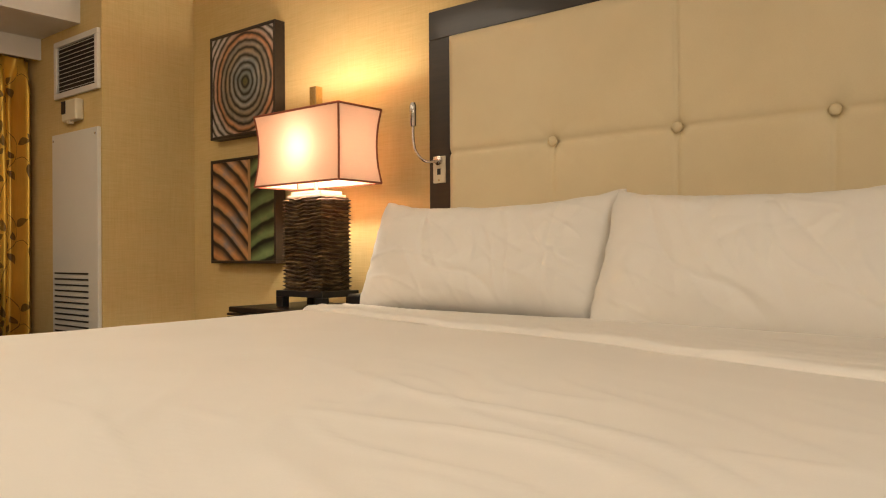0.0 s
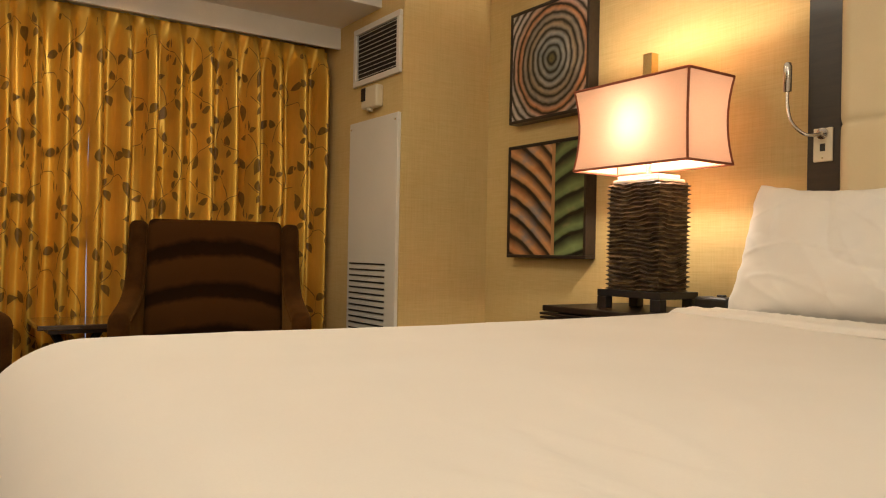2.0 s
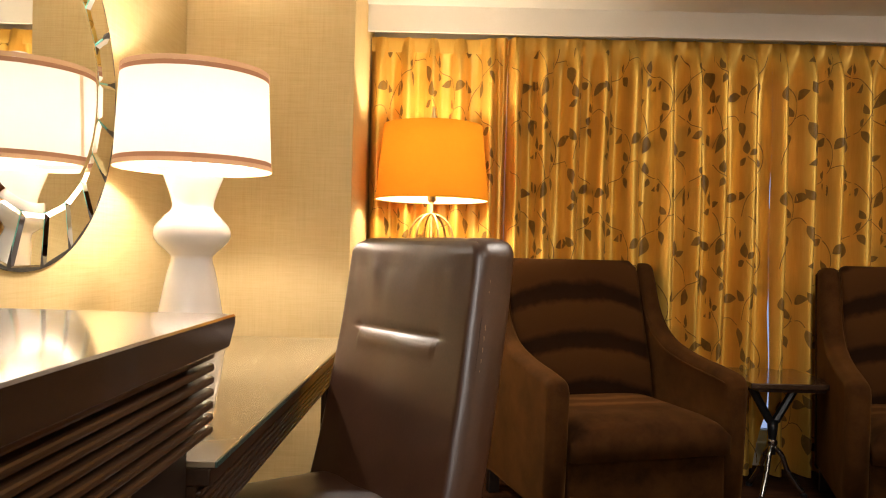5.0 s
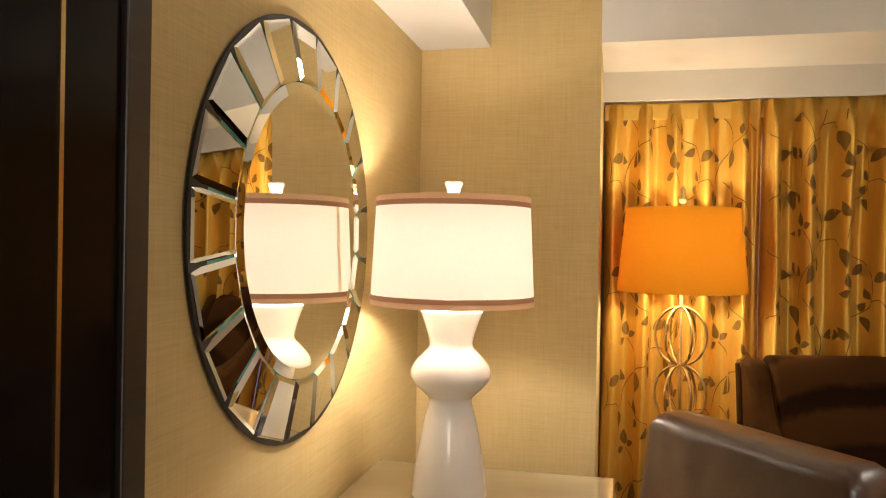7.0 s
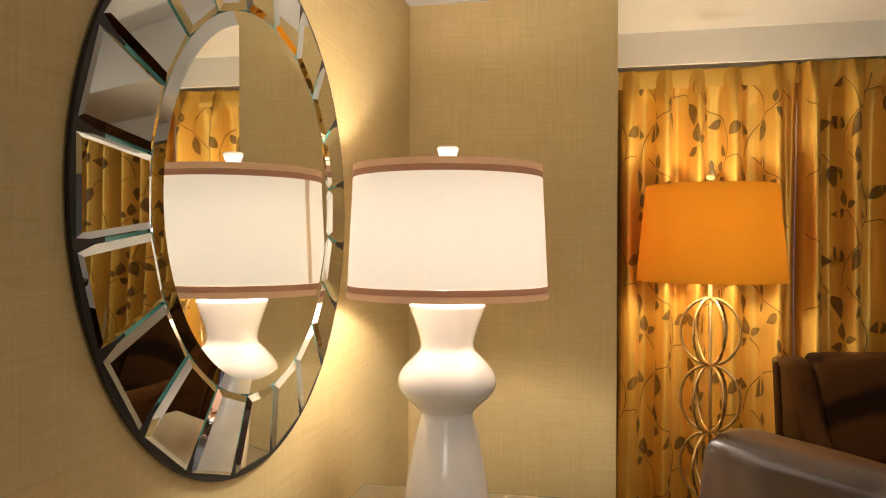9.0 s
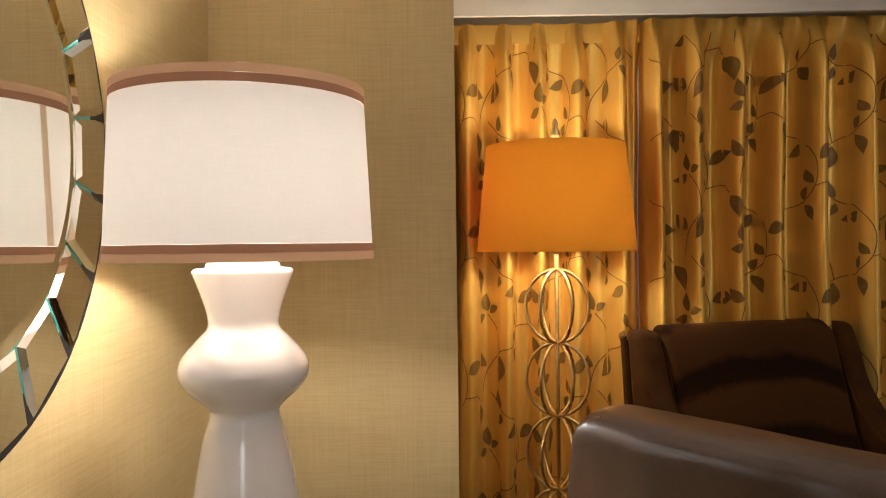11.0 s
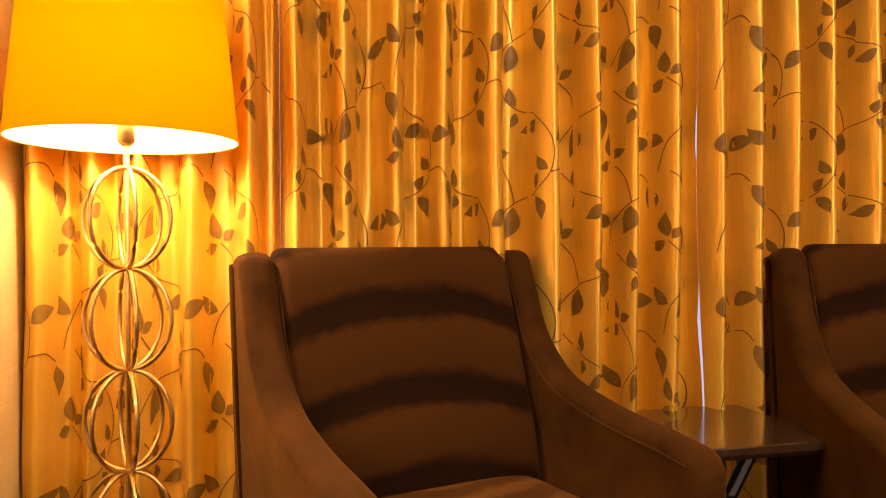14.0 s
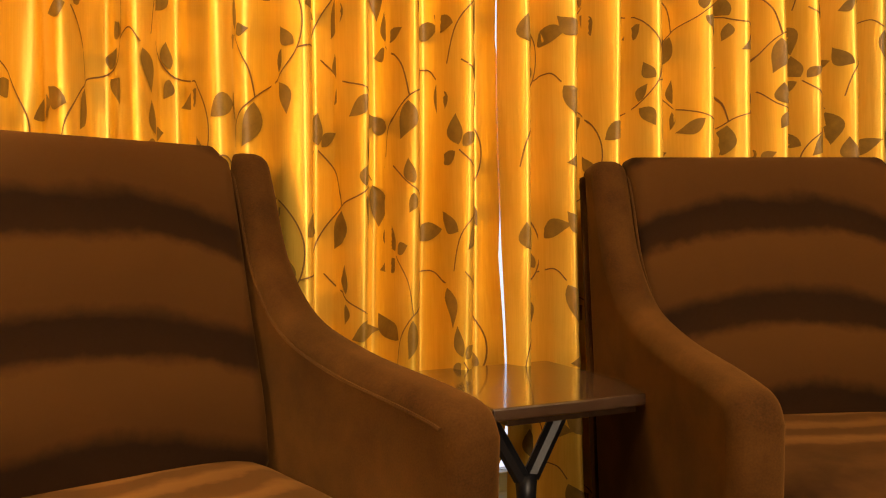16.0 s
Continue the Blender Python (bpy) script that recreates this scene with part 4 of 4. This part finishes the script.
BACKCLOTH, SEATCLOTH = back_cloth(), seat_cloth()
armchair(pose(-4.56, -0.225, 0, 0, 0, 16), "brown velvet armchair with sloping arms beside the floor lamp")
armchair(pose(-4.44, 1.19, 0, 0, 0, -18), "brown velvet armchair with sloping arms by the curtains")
ot = thing("ottoman", pose(-3.48, 1.15, 0, 0, 0, -14), "brown velvet footstool between armchair and bed", "ottoman")
part("cushion", rbox(0.58, 0.58, 0.16, 0.04, 4, (0, 0, 0.335)), VELVET, ot, smooth=True)
part("body", span(-0.28, 0.28, -0.28, 0.28, 0.08, 0.27, 0.01), VELVET, ot)
for x in (-0.24, 0.24):
    for y in (-0.24, 0.24):
        part("leg", span(x - 0.02, x + 0.02, y - 0.02, y + 0.02, 0, 0.08), DARKWOOD, ot)

st = thing("side_table", pose(-4.80, 0.62, 0), "dark glossy side table on crossed legs", "table")
part("tabletop", span(-0.24, 0.24, -0.20, 0.20, 0.535, 0.56, 0.004), POLISHED, st)
part("apron", span(-0.20, 0.20, -0.15, 0.15, 0.515, 0.535), WALNUT, st)
for s in (-1, 1):
    part("strut", tube([(0, s * 0.11, 0.515), (0, s * 0.012, 0.345)], 0.020, 8), BLACK, st)
part("post", lathe([(0.016, 0.19), (0.016, 0.25), (0.022, 0.30), (0.026, 0.355)], 20), BLACK, st, smooth=True)
part("collar", lathe([(0.019, 0.232), (0.024, 0.24), (0.024, 0.252), (0.019, 0.26)], 20), CHROME, st, "bright nickel collar")
for k in range(3):
    q = radians(-40 + 120 * k)
    pts = smooth_profile([(0.010 * math.cos(q), 0.010 * math.sin(q), 0.225), (0.045 * math.cos(q), 0.045 * math.sin(q), 0.185), (0.075 * math.cos(q), 0.075 * math.sin(q), 0.11), (0.14 * math.cos(q), 0.14 * math.sin(q), 0.015)], 6)
    leg = part("leg", tube(pts, 0.012, 8), CHROME, st, "curved polished metal leg", smooth=True)
    part("foot", lathe([(0.016, 0.0), (0.016, 0.012), (0.008, 0.018)], 14), BLACK, leg, at=pose(0.145 * math.cos(q), 0.145 * math.sin(q), 0))

# ---- floor lamp ----
fl = thing("floor_lamp", pose(LAMP_FLOOR[0], LAMP_FLOOR[1], 0), "gold floor lamp of stacked rings with lit orange shade", "lamp")
part("base_plate", span(-0.165, 0.165, -0.165, 0.165, 0, 0.045, 0.004), GOLD, fl)
RH = 0.246
for i in range(5):
    zc = 0.052 + RH * (i + 0.5)
    for k in range(3):
        a = math.pi * k / 3 + 0.35
        pts = [(0.105 * math.cos(q) * math.cos(a), 0.105 * math.cos(q) * math.sin(a), zc + RH / 2 * math.sin(q)) for q in [2 * math.pi * j / 40 for j in range(40)]]
        part("ring", tube(pts, 0.0058, 8, True), GOLD, fl, smooth=True)
part("stem", lathe([(0.007, 0.045), (0.007, 1.72)], 12), GOLD, fl, smooth=True)
part("shade", lathe([(0.266, 1.345), (0.232, 1.695)], 64, False), SHADE_ORANGE, fl, "lit orange drum shade", smooth=True)
part("lining", lathe([(0.2625, 1.347), (0.2285, 1.693)], 64, False), LINING, fl, "white shade lining", smooth=True)
part("finial", lathe([(0.004, 1.715), (0.016, 1.725), (0.018, 1.74), (0.008, 1.76), (0.012, 1.775), (0.002, 1.79)], 16), GOLD, fl, smooth=True)
part("socket", lathe([(0.010, 1.335), (0.020, 1.345), (0.022, 1.42), (0.014, 1.45)], 20), GOLD, fl, "gold lamp socket", smooth=True)
for a in range(3):
    q = 2 * math.pi * a / 3
    part("spider", tube([(0, 0, 1.70), (0.232 * math.cos(q), 0.232 * math.sin(q), 1.69)], 0.003, 6), GOLD, fl)

# ---- dresser and desk ----
YF = -1.258
dr = thing("dresser", pose(0, 0, 0), "dark wood dresser with a ribbed front and polished top", "dresser")
top = prism([(-2.345, 1.005), (-0.35, 1.005), (-0.35, 0.99), (-0.40, 0.955), (-2.315, 0.958), (-2.345, 0.99)], YS + 0.005, YF, 0.003, 1)
part("top", top, POLISHED, dr, "polished dark wood top")
part("body", span(-2.322, -0.40, YS + 0.005, YF - 0.06, 0.05, 0.955, 0.004), DARKWOOD, dr)
for i in range(7):
    part("rib", span(-2.334, -0.40, YF - 0.06, YF - 0.026, 0.951 - i * 0.0185 - 0.012, 0.951 - i * 0.0185, 0.004, 2), RIBWOOD_LIT, dr)
for i in range(3):
    part("drawer", span(-2.30 + i * 0.63, -1.69 + i * 0.63, YF - 0.062, YF - 0.045, 0.12, 0.74, 0.004), DARKWOOD, dr)
part("plinth", span(-2.27, -0.45, YS + 0.02, YF - 0.09, 0, 0.05), DARKWOOD, dr)

wp = thing("wall_panel", pose(0, 0, 0), "tall dark lacquered wall panel with a brass inlay", "panel")
part("board", span(-2.40, -0.6, YS, -1.985, 1.0, ZB, 0.002), GLOSSDARK, wp)
part("edge_strip", span(-2.46, -2.402, YS, -1.975, 1.0, ZB, 0.003), DARKWOOD, wp)
part("inlay", span(-2.282, -2.274, -1.986, -1.982, 1.0, ZB), BRASS, wp, "thin brass strip")

dk = thing("desk", pose(0, 0, 0), "dark wood writing desk with a glass top", "desk")
DX0, DX1, DYF = -3.93, -2.325, -1.285
part("top", span(DX0, DX1, YS + 0.005, DYF, 0.750, 0.777, 0.003), WALNUT, dk)
part("glass", span(DX0 + 0.004, DX1 - 0.004, YS + 0.01, DYF + 0.006, 0.777, 0.787, 0.002), DESKGLASS, dk, "glossy glass sheet")
part("apron", span(DX0, DX1, DYF - 0.045, DYF - 0.02, 0.668, 0.75), WALNUT, dk)
for i in range(6):
    part("rib", span(DX0, DX1, DYF - 0.022, DYF - 0.013, 0.743 - i * 0.0125 - 0.0085, 0.743 - i * 0.0125, 0.003, 2), WALNUT, dk)
for x0, x1, y0, y1 in ((DX0, DX0 + 0.004, YS + 0.01, DYF + 0.006), (DX0 + 0.004, DX1 - 0.004, DYF + 0.006, DYF + 0.009)):
    part("glass_edge", span(x0, x1, y0, y1, 0.778, 0.786), GLASSEDGE, dk, "green-tinted polished glass edge")
for y in (DYF - 0.05, YS + 0.05):
    part("leg", span(DX0 + 0.01, DX0 + 0.07, y - 0.03, y + 0.03, 0, 0.75, 0.003), WALNUT, dk)
    part("leg", span(DX1 - 0.07, DX1 - 0.005, y - 0.03, y + 0.03, 0, 0.75, 0.003), WALNUT, dk)

dl = thing("desk_lamp", pose(LAMP_DESK[0], LAMP_DESK[1], 0.787), "white ceramic gourd lamp with lit cream drum shade", "lamp")
prof = smooth_profile([(0.112, 0.0), (0.110, 0.02), (0.100, 0.10), (0.078, 0.22), (0.064, 0.275), (0.074, 0.295), (0.106, 0.325), (0.119, 0.352), (0.112, 0.382), (0.084, 0.415), (0.066, 0.435), (0.066, 0.46), (0.078, 0.50), (0.093, 0.54)], 6)
part("body", lathe(prof + [(0.088, 0.545), (0.03, 0.55)], 56), CERAMIC, dl, smooth=True)
part("cup", lathe([(0.07, 0.545), (0.066, 0.555), (0.03, 0.575), (0.012, 0.58)], 32), CERAMIC, dl, smooth=True)
part("stem", lathe([(0.008, 0.57), (0.008, 0.89)], 12), CHROME, dl)
part("shade", lathe([(0.2408, 0.590), (0.2283, 0.846)], 72, False), SHADE_CREAM, dl, "lit cream drum shade", smooth=True)
for z, r, tape, what in ((0.575, 0.2425, TAPE_DARK, "dark brown tape"), (0.561, 0.2438, TAPE, "tan tape edge"), (0.846, 0.2295, TAPE_DARK, "dark brown tape"), (0.861, 0.2292, TAPE, "tan tape edge")):
    part("trim", lathe([(r, z), (r - 0.0008, z + 0.0148)], 72, False), tape, dl, what, smooth=True)
part("shade_seam", grid(2, 8, lambda u, v: ((0.2428 - 0.0125 * v) * math.cos(radians(-80 + 4 * u)), (0.2428 - 0.0125 * v) * math.sin(radians(-80 + 4 * u)), 0.591 + 0.255 * v)), SEAMCLOTH, dl, "overlapping cloth seam")
part("finial", lathe([(0.010, 0.885), (0.018, 0.89), (0.020, 0.90), (0.027, 0.918), (0.025, 0.924), (0.004, 0.926)], 20), CERAMIC, dl, smooth=True)
for a in range(3):
    q = 2 * math.pi * a / 3 + 0.4
    part("spider", tube([(0, 0, 0.86), (0.227 * math.cos(q), 0.227 * math.sin(q), 0.87)], 0.003, 6), CHROME, dl)

# ---- mirror ----
mi = thing("wall_mirror", pose(-3.228, YS, 1.551), "round wall mirror with a rim of slanted mirror pieces", "mirror")
NF, RO, RI = 20, 0.524, 0.372
part("backing", lathe([(RO - 0.004, 0.0), (RO + 0.003, 0.003), (RO + 0.002, 0.009), (RI, 0.014)], 80), BLACK, mi, at=pose(0, 0.001, 0, -90))
part("edge_glass", lathe([(RI - 0.001, 0.019), (RO - 0.002, 0.0075), (RO + 0.0015, 0.0055)], 80, False), GREENGLASS, mi, "green-tinted glass showing between the pieces", at=pose(0, 0, 0, -90))
part("centre_glass", lathe([(0.001, 0.0305), (RI - 0.03, 0.030), (RI - 0.004, 0.026), (RI - 0.002, 0.021)], 96), MIRROR, mi, "clear round centre mirror", at=pose(0, 0, 0, -90))
for k in range(NF):
    a0, a1 = 2 * math.pi * (k - 0.5) / NF + 0.008, 2 * math.pi * (k + 0.5) / NF - 0.008
    tilt = 0.020

    def at_polar(r, a, y):
        return (r * math.cos(a), y, r * math.sin(a))
    bm = bmesh.new()
    out, mid = [], []
    for r, a, y in ((RI, a0, 0.030), (RI, a1, 0.030), (RO, a1, 0.030 - tilt), (RO, a0, 0.030 - tilt)):
        out.append(bm.verts.new(at_polar(r, a, y - 0.004)))
    da = (a1 - a0) * 0.10
    for r, a, y in ((RI + 0.012, a0 + da, 0.0315), (RI + 0.012, a1 - da, 0.0315), (RO - 0.012, a1 - da * 0.8, 0.0350 - tilt), (RO - 0.012, a0 + da * 0.8, 0.0350 - tilt)):
        mid.append(bm.verts.new(at_polar(r, a, y)))
    rear = [bm.verts.new(at_polar(r, a, y)) for r, a, y in ((RI, a0, 0.016), (RI, a1, 0.016), (RO, a1, 0.004), (RO, a0, 0.004))]
    bm.faces.new(mid)
    for i in range(4):
        j = (i + 1) % 4
        bm.faces.new((out[i], out[j], mid[j], mid[i]))
    for i in range(4):
        j = (i + 1) % 4
        f = bm.faces.new((rear[i], rear[j], out[j], out[i]))
        f.material_index = 1
    part("facet", bm, [MIRROR, GREENGLASS], mi)

# ---- desk chair ----
dc = thing("desk_chair", pose(-3.034, -1.104, 0, 0, 0, -52.2), "brown leather desk chair with dark legs at the desk", "chair")


def back_line(z):
    """How far the chair's back lies behind the seat: leaning away, straighter towards the top."""
    return 0.022 - 0.24 * (z - 0.5) + 0.10 * (z - 0.5) ** 2


def back_sheet():
    """The padded back: leaning, slightly dished, with a stitched seam and soft creases."""
    zt, hw, rc = 1.131, 0.272, 0.036

    def half(z):
        wide = hw + 0.026 * (1.0 - z)
        return wide if z < zt - rc else wide - rc + math.sqrt(max(0, rc * rc - (z - zt + rc) ** 2))

    def f(u, v):
        z = 0.44 + (zt - 0.44) * v
        y = half(z) * (2 * u - 1)
        lean = back_line(z)
        edge = max(0, min(half(z) - abs(y), zt - z))
        side, top = max(0, half(z) - abs(y)), zt - z
        puff = 0.012 * math.sqrt(max(0, 1 - (1 - min(1, side / 0.014)) ** 2)) + 0.014 * math.sqrt(max(0, 1 - (1 - min(1, top / 0.035)) ** 2)) + 0.010 * (1 - (y / hw) ** 2)
        seam = 0.009 * math.exp(-abs(z - 0.911) / 0.010) * (1 if abs(y) < 0.17 else math.exp(-(abs(y) - 0.17) / 0.015))
        seam -= 0.004 * math.exp(-((z - 0.881) / 0.02) ** 2) * (1 if abs(y) < 0.16 else 0)
        crease = 0.0055 * math.exp(-abs(z - 1.06) / 0.05) * noise.noise((y * 22, z * 5, 2)) + 0.005 * noise.noise((y * 7, z * 6, 4))
        return (lean - 0.022 + puff - (seam - crease) * min(1, side / 0.03), y, z)

    def g(u, v):
        z = 0.44 + (zt - 0.44) * v
        y = half(z) * (2 * u - 1)
        edge = max(0, min(half(z) - abs(y), zt - z))
        lean = back_line(z)
        return (lean - DEPTH - 0.008 * math.sqrt(max(0, 1 - (1 - min(1, edge / 0.035)) ** 2)), y, z)
    rim = [(-half(0.44 + (zt - 0.44) * k / 110), 0.44 + (zt - 0.44) * k / 110) for k in range(111)]
    rim += [((hw - rc) * (2 * k / 30 - 1), zt) for k in range(1, 30)]
    rim += [(-y, z) for y, z in reversed(rim[:111])]

    def border(u, v):
        i = round(u * (len(rim) - 1))
        y, z = rim[i]
        lean = back_line(z)
        x0 = f((y / half(z) + 1) / 2, (z - 0.44) / (zt - 0.44))[0]
        bulge = 0.011 * math.sqrt(max(0, 1 - (2 * v - 1) ** 2)) + 0.002 * noise.noise((z * 14, v * 3, y * 9))
        corner = max(0, z - zt + rc) / rc
        out = Vector((math.copysign(1, y) * (1 - corner) if abs(y) > hw - rc else 0, corner, 0))
        if z > zt - 1e-6:
            bulge *= 0.8
        return (x0 + v * (lean - DEPTH - x0), y + out.x * bulge, z + out.y * bulge)
    return join(grid(70, 110, f), grid(70, 110, g), grid(len(rim) - 1, 10, border))


DEPTH = 0.104
part("backrest", back_sheet(), LEATHER, dc, "padded brown leather back with stitched seam", smooth=True)
for s in (-1, 1):
    part("piping", tube([(back_line(0.44 + 0.64 * t) - 0.022, s * (0.2745 + 0.026 * (0.56 - 0.64 * t)), 0.44 + 0.64 * t) for t in [i / 12 for i in range(13)]], 0.0045, 6), LEATHER_DARK, dc)
    for k in range(24):
        z = 0.50 + k * 0.0245
        lean = back_line(z)
        part("stitch", rbox(0.0022, 0.0022, 0.013, 0, 1, (lean - 0.034, s * (0.2800 + 0.026 * (1.0 - z)), z)), THREAD, dc)


def chair_seat(u, v):
    a, b = 2 * u - 1, 2 * v - 1
    f = (max(0, 1 - abs(a) ** 6) * max(0, 1 - abs(b) ** 6)) ** 0.4
    return (0.20 + 0.26 * a, 0.25 * b, 0.475 + 0.065 * f + 0.004 * noise.noise((a * 3, b * 3, 1)))


sc = join(grid(30, 30, chair_seat), grid(30, 30, lambda u, v: (0.20 + 0.26 * (2 * u - 1), 0.25 * (2 * v - 1), 0.415)))
bmesh.ops.bridge_loops(sc, edges=[e for e in sc.edges if e.is_boundary])
part("seat", sc, LEATHER, dc, "brown leather seat cushion", smooth=True)
part("seat_frame", span(-0.06, 0.45, -0.24, 0.24, 0.36, 0.415, 0.006), DARKWOOD, dc)
for x, y in ((-0.05, -0.21), (-0.05, 0.21), (0.42, -0.21), (0.42, 0.21)):
    part("leg", span(x - 0.022, x + 0.022, y - 0.022, y + 0.022, 0, 0.36, 0.003), DARKWOOD, dc)
